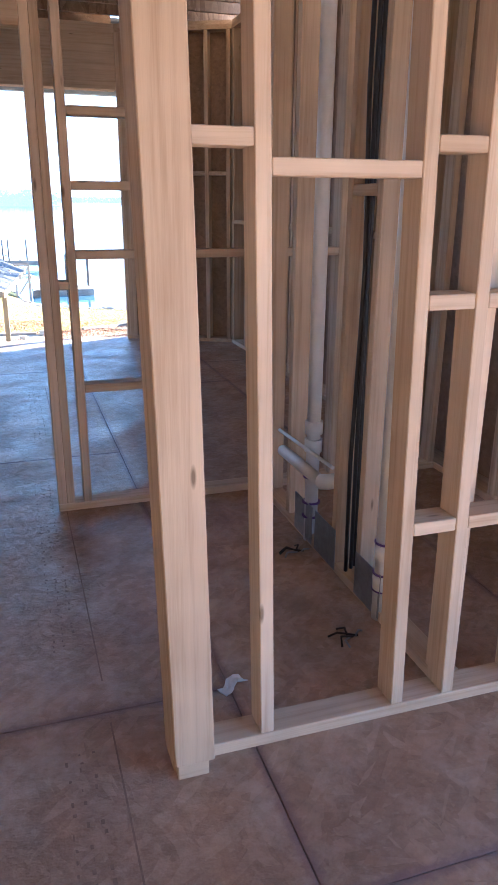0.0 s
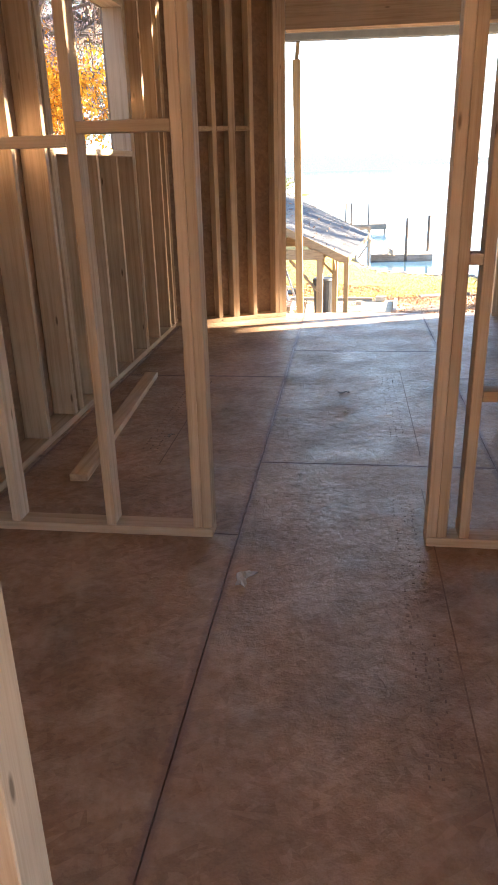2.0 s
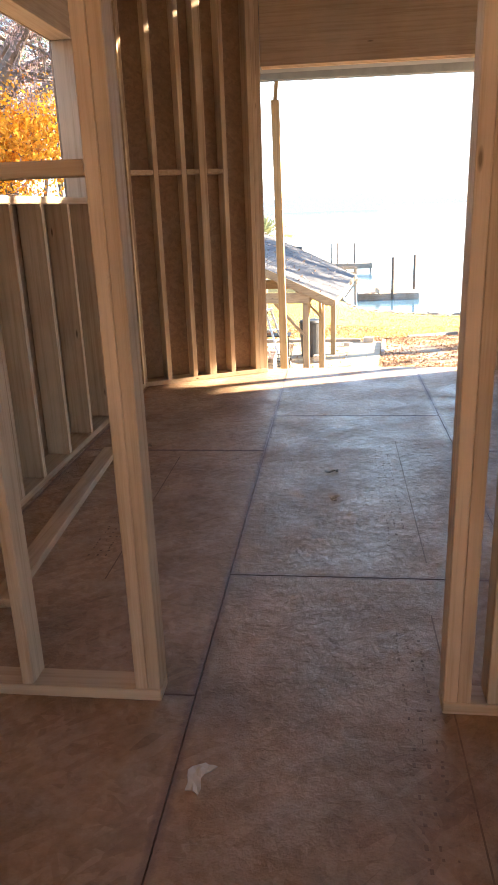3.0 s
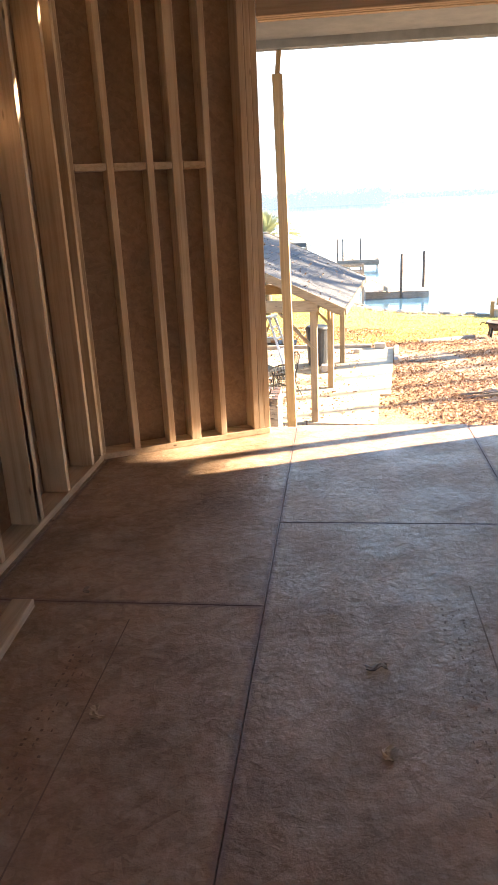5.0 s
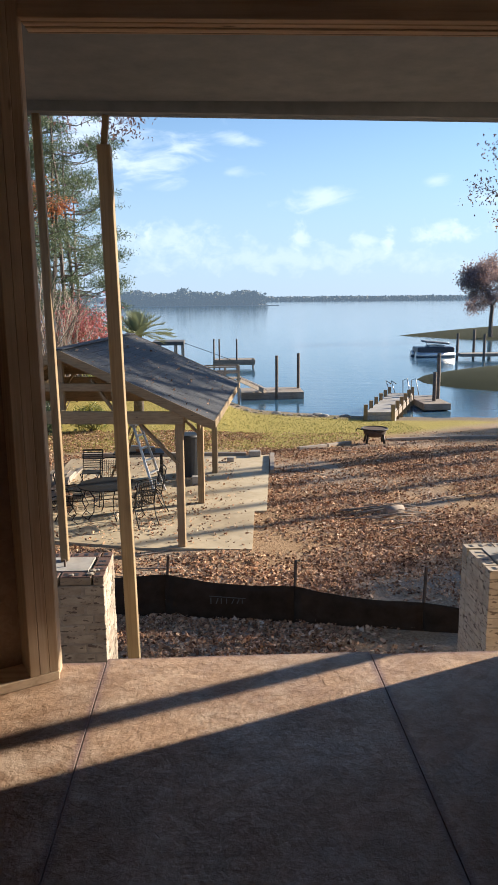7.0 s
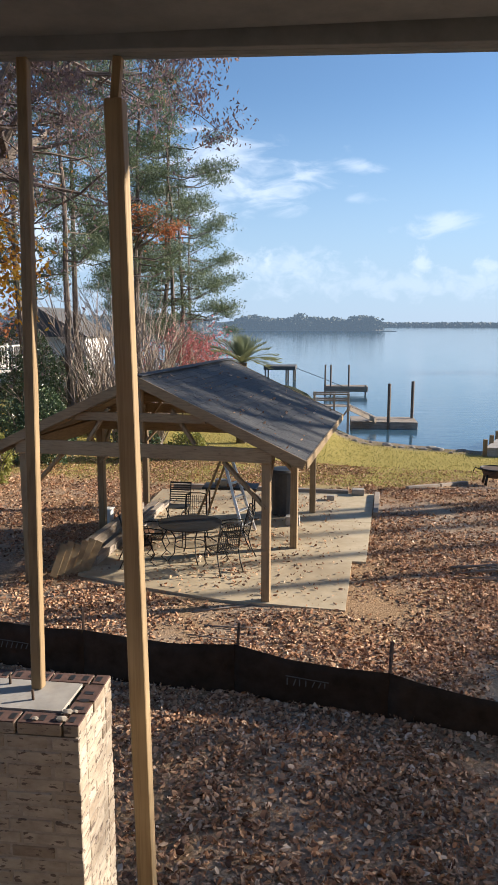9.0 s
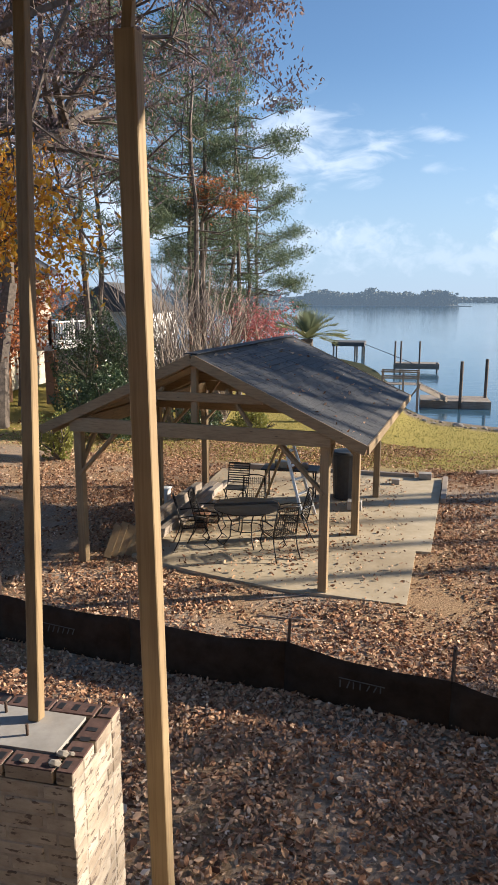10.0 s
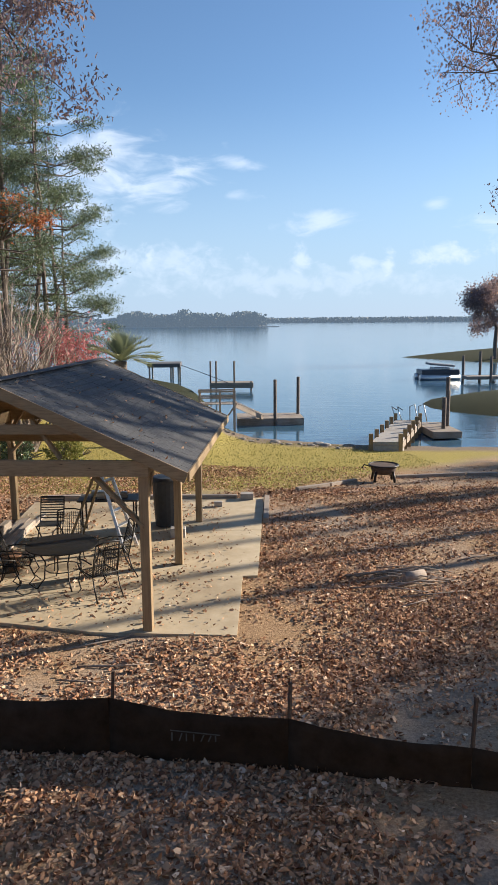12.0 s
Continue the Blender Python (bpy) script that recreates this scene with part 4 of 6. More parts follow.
# fallen leaves, thicker in drifts
pts = []
while len(pts) < 270000:
    u = rng.uniform(size=(4000, 2))
    yy = 9.5 + (u[:, 1] ** 1.5) * 24
    xx = -9 + 18.5 * u[:, 0] + (yy - 12) * rng.uniform(-0.25, 0.25, size=4000)
    for x, y in zip(xx, yy):
        d = noise.noise(Vector((x * 0.45, y * 0.45, 2))) + 0.5 * noise.noise(Vector((x * 1.6, y * 1.6, 7)))
        keep = 0.5 + 0.8 * d
        if y > 28 and x > 2:
            keep *= 0.25
        if -3.9 < x < 1.05 and 18.3 + max(0, -1.1 - x) * 0.34 < y < 26.6:
            keep = 0.03 + max(0, d) * 0.14
        if random.random() < keep and not (-1.2 < x < -0.3 and y < 10.5):
            on_slab = -3.85 < x < 1.0 and 18.5 + max(0, -1.1 - x) * 0.36 < y < 26.4
            pts.append((x, y, (-3.04 if on_slab else land(x, y)) + random.uniform(0.008, 0.03)))
leaves = part("fallen_leaves", leaf_quads(pts, 0.056, rng, aspect=0.6, flat=True, lobed=True), fallen_mat)
tagged(leaves, "drifts of dry brown oak leaves over the yard", "leaves", kind="stuff")
# thin grass of the lawn
pts = []
while len(pts) < 26000:
    x, y = rng.uniform(-12, 9), 26.5 + 19 * rng.uniform() ** 1.4
    if y > 28.0 + 0.95 * max(0, x - 2.5) + noise.noise(Vector((x, y, 1))) and y < shore(x) - 1.5:
        pts.append((x, y, land(x, y) + 0.03))
grass = part("lawn_grass", leaf_quads(pts, 0.10, rng, droop=-1.5, aspect=0.16), grass_leaf)
tagged(grass, "thin yellow-green lawn grass", "grass", kind="stuff")

# twigs, sticks and small debris over the yard
def debris(name, label, category, pts, r, mat, group=""):
    t = thing(name, pts[0], label, category, group=group)
    part("piece", tubed([(x, y, land(x, y) + z) for x, y, z in pts], r, 6, r * 0.6), mat, t)
    return t


for k in range(34):
    x, y, a = random.uniform(-4, 7), random.uniform(15.6, 28), random.uniform(-0.5, 0.5)
    ln = random.uniform(0.3, 1.3)
    if -3.4 < x < 1.7 and y > 18:
        continue
    debris("fallen_stick", "dry grey stick lying among leaves", "stick", [(x, y, 0.02), (x + ln * 0.5, y + a * ln * 0.5, 0.035), (x + ln, y + a * ln + 0.05, 0.02)], random.uniform(0.007, 0.018), pale_bark, "fallen sticks")
bundle = thing("branch_pile", (4.1, 20.5, -3.1), "pile of pale cut branches with a short log", "branches")
for k in range(12):
    a = random.uniform(-0.35, 0.35)
    x, y = 3.3 + random.uniform(-0.3, 0.5), 20.4 + random.uniform(-0.35, 0.4)
    part("branch", tubed([(x, y, land(x, y) + 0.03), (x + 0.6, y + a * 0.5, land(x, y) + 0.08 + 0.02 * k / 3), (x + 1.25, y + a, land(x, y) + 0.04)], random.uniform(0.012, 0.03), 6, 0.008), pale_bark, bundle)
part("log", tubed([(3.95, 20.25, -2.98), (4.35, 20.42, -2.97)], 0.09, 10), pale_bark, bundle)
# stones and border of the lawn
border = thing("lawn_border", (4, 28.6, -3.3), "low weathered timber edging of the lawn", "edging")
for a, b in (((2.9, 27.7), (3.9, 28.5)), ((3.95, 28.55), (4.9, 29.6)), ((6.3, 30.2), (8.6, 30.6)), ((8.7, 30.6), (11.5, 30.4))):
    part("timber", sticked((*a, land(*a) + 0.04), (*b, land(*b) + 0.04), 0.13, 0.12), grey_wood["y"], border)
for k in range(26):
    x = -0.5 + 9.5 * k / 26 + random.uniform(-0.2, 0.2)
    y = shore(x) - 2.2 + random.uniform(-1.3, 0.9)
    bm = bmesh.new()
    bmesh.ops.create_icosphere(bm, subdivisions=2, radius=random.choice((0.07, 0.09, 0.12, 0.15, 0.22)), matrix=Matrix.Translation((x, y, land(x, y) + 0.03)) @ Matrix.Diagonal((1.4, 1, 0.6, 1)))
    for v in bm.verts:
        v.co += 0.05 * noise.noise_vector(v.co * 5)
    tagged(part("shore_stone", bm, rock), "grey stone on the lake bank", "stone", group="shore stones")

# ---- silt fence ----
LINE = [(-11.5, 17.4), (-8.0, 16.75), (-6.2, 16.3), (-4.4, 15.9), (-2.4, 15.55), (-0.42, 15.3), (1.4, 14.92), (3.1, 14.5), (4.9, 14.0), (6.8, 13.5), (9.0, 12.9), (11.5, 12.2)]
fence = thing("silt_fence", (0, 15.3, -2.9), "black fabric silt fence sagging between stakes", "fence")
for i, ((ax, ay), (bx, by)) in enumerate(zip(LINE, LINE[1:])):
    vs, fs = [], []
    for k in range(13):
        u = k / 12
        x, y = ax + (bx - ax) * u, ay + (by - ay) * u
        tall = float(np.interp(x, (-0.4, 1.4, 3.1, 4.9), (0.64, 0.55, 0.42, 0.38)))
        sag = 0.05 * math.sin(math.pi * u)
        for j in range(6):
            h = j / 5
            bow = 0.05 * math.sin(math.pi * h) * math.sin(math.pi * u) + 0.02 * noise.noise(Vector((x * 3, h * 3, i)))
            vs.append((x + bow * 0.3, y - bow - (0.08 if j == 0 else 0), land(x, y) - 0.03 + h * (tall - sag)))
    for k in range(12):
        for j in range(5):
            a = k * 6 + j
            fs.append((a, a + 6, a + 7, a + 1))
    ob = part("fabric", (vs, fs), fabric, fence)
    for p_ in ob.data.polygons:
        p_.use_smooth = True
    sol = ob.modifiers.new("thickness", "SOLIDIFY")
    sol.thickness = 0.004
    if i in (3, 5, 7):
        mx_, my_ = (ax + bx) / 2, (ay + by) / 2
        bm = bmesh.new()
        for k in range(7):
            stick(bm, (mx_ - 0.24 + 0.075 * k, my_ - 0.075 - 0.0 * k, land(mx_, my_) + 0.24 - 0.012 * k * (by - ay)), (mx_ - 0.24 + 0.075 * k + random.choice((0, 0.03)), my_ - 0.075, land(mx_, my_) + 0.33), 0.014, 0.003, (0, 1, 0))
        stick(bm, (mx_ - 0.26, my_ - 0.07, land(mx_, my_) + 0.35), (mx_ + 0.26, my_ - 0.085, land(mx_, my_) + 0.35), 0.003, 0.012)
        turn = Matrix.Rotation(math.atan2(by - ay, bx - ax), 4, "Z")
        bmesh.ops.rotate(bm, verts=bm.verts[:], cent=(mx_, my_, 0), matrix=turn)
        part("printed_mark", bm, ink_grey, fence, "faded grey print, unreadable")
for x, y in LINE:
    part("stake", sticked((x, y + 0.03, land(x, y) - 0.1), (x + random.uniform(-0.03, 0.06), y + 0.05, land(x, y) + 0.88), 0.032, 0.032), rust, fence)

# ---- patio slab and pavilion ----
TOP = -3.05
bm = prism(bmesh.new(), [(-3.9, 19.45), (-2.65, 18.95), (-1.1, 18.5), (0.98, 18.28), (1.15, 20.75), (-3.95, 20.75)], -3.25, TOP)
slab = thing("patio_slab", (-1, 22, TOP), "sandy concrete patio slab with leaf litter", "patio", kind="structure")
part("pour", bm, slab_mat, slab)
part("pour", prism(bmesh.new(), [(-3.95, 20.756), (1.42, 20.756), (1.66, 23.6), (-3.95, 23.6)], -3.25, TOP - 0.002), slab_mat, slab)
part("pour", prism(bmesh.new(), [(-3.95, 23.606), (1.66, 23.606), (1.90, 26.5), (-3.95, 26.4)], -3.25, TOP), slab_mat, slab)
for (ax, ay), (bx, by) in (((-3.7, 26.75), (1.2, 26.5)), ((1.98, 26.4), (1.80, 24.2))):
    part("edge_timber", sticked((ax, ay, TOP + 0.02), (bx, by, TOP + 0.02), 0.12, 0.14), grey_wood["x"], slab)
part("edge_block", boxed((1.3, 26.25, TOP), (1.62, 26.5, TOP + 0.16), 0.01), concrete, slab)
part("edge_block", boxed((0.62, 25.6, TOP), (0.82, 25.75, TOP + 0.13), 0.01), concrete, slab)

PV = Vector((-0.33, 18.55, 0))
PU, PW = Vector((-0.9945, 0.1045, 0)), Vector((0.1045, 0.9945, 0))     # across to the left, and back towards the lake


def pv(u, w, z):
    return PV + PU * u + PW * w + Vector((0, 0, z))


pav = thing("pavilion", pv(2.1, 3, TOP), "open treated-timber pavilion with a charcoal shingle gable roof", "pavilion")
WID, LEN, EAVE, RIDGE = 4.3, 5.85, -0.55, 0.62
posts = [(0, 0), (0, 2.95), (0, LEN), (WID, 0), (WID, 3.15), (WID, LEN)]
for u, w_ in posts:
    part("post", sticked(pv(u, w_, TOP), pv(u, w_, EAVE - 0.06), 0.14, 0.14, PW, 0.006), treated["z"], pav)
for u in (0, WID):
    part("side_beam", sticked(pv(u, -0.08, EAVE - 0.06), pv(u, LEN + 0.08, EAVE - 0.06), 0.09, 0.235, (0, 0, 1), 0.005), treated["y"], pav)
for w_ in (0, 3.0, LEN):
    part("tie_beam", sticked(pv(-0.10, w_ - 0.1 * (w_ < LEN), EAVE - 0.03), pv(WID + 0.10, w_ - 0.1 * (w_ < LEN), EAVE - 0.03), 0.06, 0.235, (0, 0, 1), 0.005), treated["x"], pav)
    part("collar_beam", sticked(pv(1.0, w_ - 0.05, EAVE + 0.52), pv(WID - 1.0, w_ - 0.05, EAVE + 0.52), 0.05, 0.14, (0, 0, 1), 0.004), treated["x"], pav)
    part("king_post", sticked(pv(WID / 2, w_, EAVE + 0.1), pv(WID / 2, w_, RIDGE - 0.15), 0.10, 0.10, PW, 0.004), treated["z"], pav)
    for s in (1, -1):
        u0 = WID / 2
        part("rafter", sticked(pv(u0 - s * (u0 + 0.52), w_, EAVE - 0.16), pv(u0, w_, RIDGE - 0.07), 0.05, 0.14, (0, 0, 1), 0.004), treated["x"], pav)
        part("web_strut", sticked(pv(u0 - s * 0.95, w_, EAVE + 0.09), pv(u0 - s * 0.55, w_, EAVE + 0.66), 0.05, 0.09, PW, 0.003), treated["z"], pav)
for u, w_ in posts:
    s = 1 if u == 0 else -1
    part("knee_brace", sticked(pv(u, w_ - 0.02, EAVE - 0.92), pv(u + s * 0.72, w_ - 0.02, EAVE - 0.16), 0.05, 0.13, PW, 0.004), treated["z"], pav)
    for t in (1, -1):
        if (w_ == 0 and t < 0) or (w_ == LEN and t > 0):
            continue
        part("knee_brace", sticked(pv(u, w_, EAVE - 0.80), pv(u, w_ + t * 0.62, EAVE - 0.17), 0.09, 0.05, PU, 0.004), treated["z"], pav)
W0, W1, OV = -0.15, 6.02, 0.64
for s, nm in ((1, "roof_deck"), (-1, "roof_deck")):
    u0 = WID / 2
    lo_u, hi_u = u0 - s * (u0 + OV), u0
    z_lo, z_hi = EAVE - 0.11, RIDGE + 0.0
    a, b = pv(lo_u, 0, z_lo), pv(hi_u, 0, z_hi)
    up = (b - a).normalized().cross(PW) * (1 if s > 0 else -1)
    up = up if up.z > 0 else -up
    bm = bmesh.new()
    q = [pv(lo_u, W0, z_lo), pv(lo_u, W1, z_lo), pv(hi_u, W1, z_hi), pv(hi_u, W0, z_hi)]
    lo = [bm.verts.new(p) for p in q]
    hi = [bm.verts.new(p + up * 0.02) for p in q]
    for f in ((0, 1, 2, 3),):
        bm.faces.new([lo[i] for i in f])
        bm.faces.new([hi[i] for i in f[::-1]])
    for i in range(4):
        bm.faces.new((lo[i], hi[i], hi[(i + 1) % 4], lo[(i + 1) % 4]))
    bmesh.ops.recalc_face_normals(bm, faces=bm.faces[:])
    deck = part(nm, bm, treated["y"], pav)
    # shingles, course by course
    slope = (b - a)
    rows = 20
    for r in range(rows):
        bm = bmesh.new()
        w0 = W0 - 0.02 - (0.15 if r % 2 else 0)
        while w0 < W1:
            wa, wb = max(w0, W0 - 0.02), min(w0 + 0.3, W1 + 0.02)
            w0 += 0.305
            if wb - wa < 0.05:
                continue
            base = a + slope * (r / rows) - slope.normalized() * 0.015
            tip = a + slope * ((r + 1.15) / rows)
            lift = 0.034 + random.uniform(-0.002, 0.003)
            pts_ = [base + PW * wa + up * lift, base + PW * (wb - 0.004) + up * lift, tip + PW * (wb - 0.004) + up * 0.026, tip + PW * wa + up * 0.026]
            vs = [bm.verts.new(p) for p in pts_]
            ws = [bm.verts.new(p - up * 0.009) for p in pts_]
            bm.faces.new(vs if s < 0 else vs)
            for i in range(4):
                bm.faces.new((vs[i], ws[i], ws[(i + 1) % 4], vs[(i + 1) % 4]))
        bmesh.ops.recalc_face_normals(bm, faces=bm.faces[:])
        part("shingle_course", bm, shingle_mat, pav)
    part("fascia", sticked(pv(lo_u - s * 0.03, W0, z_lo - 0.03), pv(lo_u - s * 0.03, W1, z_lo - 0.03), 0.03, 0.14, (0, 0, 1), 0.003), treated["y"], pav)
    for w_ in (W0 - 0.01, W1 + 0.01):
        part("barge_board", sticked(pv(lo_u, w_, z_lo - 0.04), pv(hi_u, w_, z_hi - 0.04), 0.03, 0.16, (0, 0, 1), 0.003), treated["x"], pav)
part("ridge_cap", sticked(pv(WID / 2, W0, RIDGE + 0.045), pv(WID / 2, W1, RIDGE + 0.045), 0.22, 0.02, (0, 0, 1), 0.006), shingle_mat, pav)
# leaves lying on the roof
pts = []
for k in range(90):
    u, w_ = random.uniform(-0.5, 2.0), random.uniform(W0, W1)
    z = EAVE - 0.11 + (u + OV) / (WID / 2 + OV) * (RIDGE - EAVE + 0.11) + 0.06
    pts.append(tuple(pv(u, w_, z)))
tagged(part("roof_leaves", leaf_quads(pts, 0.08, rng, aspect=0.6, flat=True), fallen_mat), "few dry leaves scattered on the pavilion roof", "leaves", kind="stuff")

# ---- patio furniture ----
def patio_chair(m):
    c = thing("patio_chair", (0, 0, 0), "black wrought iron patio chair with mesh seat", "chair", group="chairs round the patio table")
    for sx in (-0.23, 0.23):
        part("front_leg", tubed([(sx, -0.22, 0.42), (sx, -0.30, 0.22), (sx * 1.05, -0.20, 0.10), (sx * 1.05, -0.32, 0.0)], 0.012, 6), iron, c)
        part("rear_leg", tubed([(sx, 0.20, 0.42), (sx, 0.26, 0.2), (sx * 1.05, 0.36, 0.0)], 0.012, 6), iron, c)
        part("arm_rest", tubed([(sx * 1.1, 0.22, 0.64), (sx * 1.15, 0.0, 0.66), (sx * 1.15, -0.22, 0.63), (sx * 1.1, -0.25, 0.52), (sx, -0.22, 0.42)], 0.013, 6), iron, c)
        part("back_post", tubed([(sx, 0.20, 0.42), (sx, 0.27, 0.7), (sx * 0.95, 0.34, 0.97)], 0.012, 6), iron, c)
    part("seat_frame", tubed([(-0.23, -0.22, 0.42), (0.23, -0.22, 0.42), (0.23, 0.21, 0.42), (-0.23, 0.21, 0.42), (-0.23, -0.22, 0.42)], 0.011, 6), iron, c)
    bm = bmesh.new()
    for k in range(-5, 6):
        stick(bm, (k * 0.042, -0.22, 0.415), (k * 0.042, 0.21, 0.41), 0.010, 0.004)
        stick(bm, (-0.23, k * 0.04, 0.413), (0.23, k * 0.04, 0.413), 0.010, 0.004)
    part("seat_mesh", bm, iron, c)
    bm = bmesh.new()
    for k in range(-5, 6):
        stick(bm, (k * 0.042, 0.205, 0.45), (k * 0.041, 0.335, 0.95), 0.010, 0.004, (0, 1, 0))
    for k in range(10):
        z = 0.47 + k * 0.05
        stick(bm, (-0.22, 0.21 + (z - 0.45) * 0.255, z), (0.22, 0.21 + (z - 0.45) * 0.255, z), 0.010, 0.004)
    part("back_mesh", bm, iron, c)
    part("top_rail", tubed([(-0.22, 0.34, 0.97), (-0.1, 0.35, 1.0), (0.1, 0.35, 1.0), (0.22, 0.34, 0.97)], 0.013, 6), iron, c)
    c.matrix_basis = m
    return c


TX, TY = -2.0, 20.55
table = thing("patio_table", (TX, TY, TOP), "round black iron patio table with a mesh top", "table")
ring = [(TX + 0.62 * math.cos(a * math.tau / 28), TY + 0.62 * math.sin(a * math.tau / 28)) for a in range(28)]
part("tabletop", prism(bmesh.new(), ring, TOP + 0.705, TOP + 0.725), iron, table, "dark iron mesh top")
for k in range(4):
    a = k * math.tau / 4 + 0.5
    part("leg", tubed([(TX + 0.45 * math.cos(a), TY + 0.45 * math.sin(a), TOP + 0.70), (TX + 0.30 * math.cos(a), TY + 0.30 * math.sin(a), TOP + 0.45), (TX + 0.33 * math.cos(a), TY + 0.33 * math.sin(a), TOP + 0.15), (TX + 0.46 * math.cos(a), TY + 0.46 * math.sin(a), TOP)], 0.014, 6), iron, table)
part("stretcher_ring", tubed([(TX + 0.31 * math.cos(a * 0.5236), TY + 0.31 * math.sin(a * 0.5236), TOP + 0.3) for a in range(13)], 0.010, 6), iron, table)
first = patio_chair(pose(TX + 0.72, TY - 0.55, TOP, 0, 0, 218))
for dx, dy, rz in ((-0.95, -0.40, 110), (-0.75, -0.02, 95), (-0.1, 1.0, 5), (0.85, 0.35, -70)):
    copy_thing(first, pose(TX + dx, TY + dy, TOP, 0, 0, rz))

ladder = thing("step_ladder", (-1.4, 22.7, TOP), "bare aluminium step ladder standing open", "ladder")
LF, LT = Vector((-1.04, 22.42, TOP)), Vector((-1.60, 22.82, TOP + 1.62))
side = Vector((0.42, 0.91, 0)).normalized()
for s in (-1, 1):
    part("rail", sticked(LF + side * 0.24 * s, LT + side * 0.15 * s, 0.055, 0.085, (0, 1, 0)), aluminium, ladder)
    part("rear_rail", sticked((-2.28 + 0.1 * s, 22.95 + 0.2 * s, TOP), LT + side * 0.13 * s + Vector((-0.06, 0, -0.02)), 0.05, 0.06, (0, 1, 0)), cream, ladder)
for k in range(5):
    u = (k + 0.7) / 5.6
    c = LF.lerp(LT, u)
    part("step", sticked(c - side * (0.23 - 0.08 * u), c + side * (0.23 - 0.08 * u), 0.09, 0.026), aluminium, ladder)
part("top_cap", sticked(LT - side * 0.19, LT + side * 0.19, 0.17, 0.05), aluminium, ladder)

bin_ = thing("rubbish_bin", (-0.42, 24.1, TOP), "tall dark plastic wheeled rubbish bin", "bin")
bm = bmesh.new()
bmesh.ops.create_cone(bm, cap_ends=True, segments=20, radius1=0.27, radius2=0.33, depth=1.02, matrix=Matrix.Translation((-0.42, 24.1, TOP + 0.53)))
part("body", bm, dark_plastic, bin_)
part("lid", tubed([(-0.42, 24.1, TOP + 1.04), (-0.42, 24.1, TOP + 1.10), (-0.42, 24.1, TOP + 1.13)], 0.35, 20, 0.30), dark_plastic, bin_)
for s in (-1, 1):
    part("wheel", tubed([(-0.42 + 0.2 * s, 24.33, TOP + 0.1), (-0.42 + 0.26 * s, 24.33, TOP + 0.1)], 0.1, 12), dark_plastic, bin_)
crate = thing("concrete_block", (-0.15, 23.2, TOP), "pale concrete block beside the bin", "block")
part("block", boxed((-0.30, 23.1, TOP), (0.02, 23.35, TOP + 0.2), 0.01), concrete, crate)

bench = thing("work_table", (-1.75, 23.6, TOP), "dark folding work table covered with tools", "table")
part("top", boxed((-2.3, 23.45, TOP + 0.72), (-1.0, 24.05, TOP + 0.76), 0.005), dark_plastic, bench)
for x, y in ((-2.2, 23.52), (-1.1, 23.52), (-2.2, 23.97), (-1.1, 23.97)):
    part("leg", sticked((x, y, TOP), (x, y, TOP + 0.72), 0.035, 0.035, (0, 1, 0)), iron, bench)
for k in range(9):
    x, y, s = random.uniform(-2.1, -1.2), random.uniform(23.6, 23.9), random.uniform(0.06, 0.16)
    t = thing("tool_box", (x, y, TOP + 0.76), "small box of tools on the work table", "box", group="things on the work table")
    part("body", boxed((x - s, y - s * 0.6, TOP + 0.761), (x + s, y + s * 0.6, TOP + 0.76 + s * random.uniform(0.6, 1.3)), 0.008), random.choice((white_paint, dark_plastic, galvanised, terracotta, grey_wood["x"])), t)
    part("lid", boxed((x - s * 0.6, y - s * 0.4, TOP + 0.762), (x + s * 0.5, y + s * 0.5, TOP + 0.775 + s * 0.6), 0.006), random.choice((galvanised, pex_black, white_paint)), t)
SX = -2.75
sling = thing("folding_chair", (SX, 22.95, TOP), "dark sling folding chair", "chair")
for s in (-1, 1):
    part("side_frame", tubed([(SX + 0.24 * s, 22.65, TOP), (SX + 0.24 * s, 23.10, TOP + 0.45), (SX + 0.24 * s, 23.25, TOP + 0.92)], 0.013, 6), iron, sling)
    part("leg", tubed([(SX + 0.24 * s, 23.20, TOP), (SX + 0.24 * s, 22.70, TOP + 0.43)], 0.013, 6), iron, sling)
part("seat", boxed((SX - 0.23, 22.70, TOP + 0.42), (SX + 0.23, 23.11, TOP + 0.435), 0.003), dark_plastic, sling)
bm = bmesh.new()
for k in range(9):
    stick(bm, (SX - 0.23, 23.12 + 0.016 * k, TOP + 0.50 + 0.05 * k), (SX + 0.23, 23.12 + 0.016 * k, TOP + 0.50 + 0.05 * k), 0.012, 0.022)
part("back", bm, dark_plastic, sling)
part("top_rail", tubed([(SX - 0.24, 23.25, TOP + 0.92), (SX + 0.24, 23.25, TOP + 0.92)], 0.012, 6), iron, sling)

# timber stack along the edge of the patio
for k, (a, b, w_, h) in enumerate((((-3.75, 19.9), (-3.45, 24.2), 0.14, 0.16), ((-3.95, 20.3), (-3.7, 24.6), 0.20, 0.09), ((-3.55, 21.2), (-3.4, 25.2), 0.09, 0.05), ((-4.0, 20.0), (-3.75, 23.4), 0.14, 0.22))):
    t = thing("timber", (*a, TOP), "long grey timber stacked at the patio edge", "timber", group="stacked timbers")
    part("board", sticked((*a, TOP + h / 2 + (0.16 if k == 3 else 0.0)), (*b, TOP + h / 2 + (0.16 if k == 3 else 0)), w_, h), grey_wood["y"], t)
panel = thing("leaning_boards", (-4.3, 19.35, TOP), "short stack of yellowish boards leaning by the pavilion post", "boards")
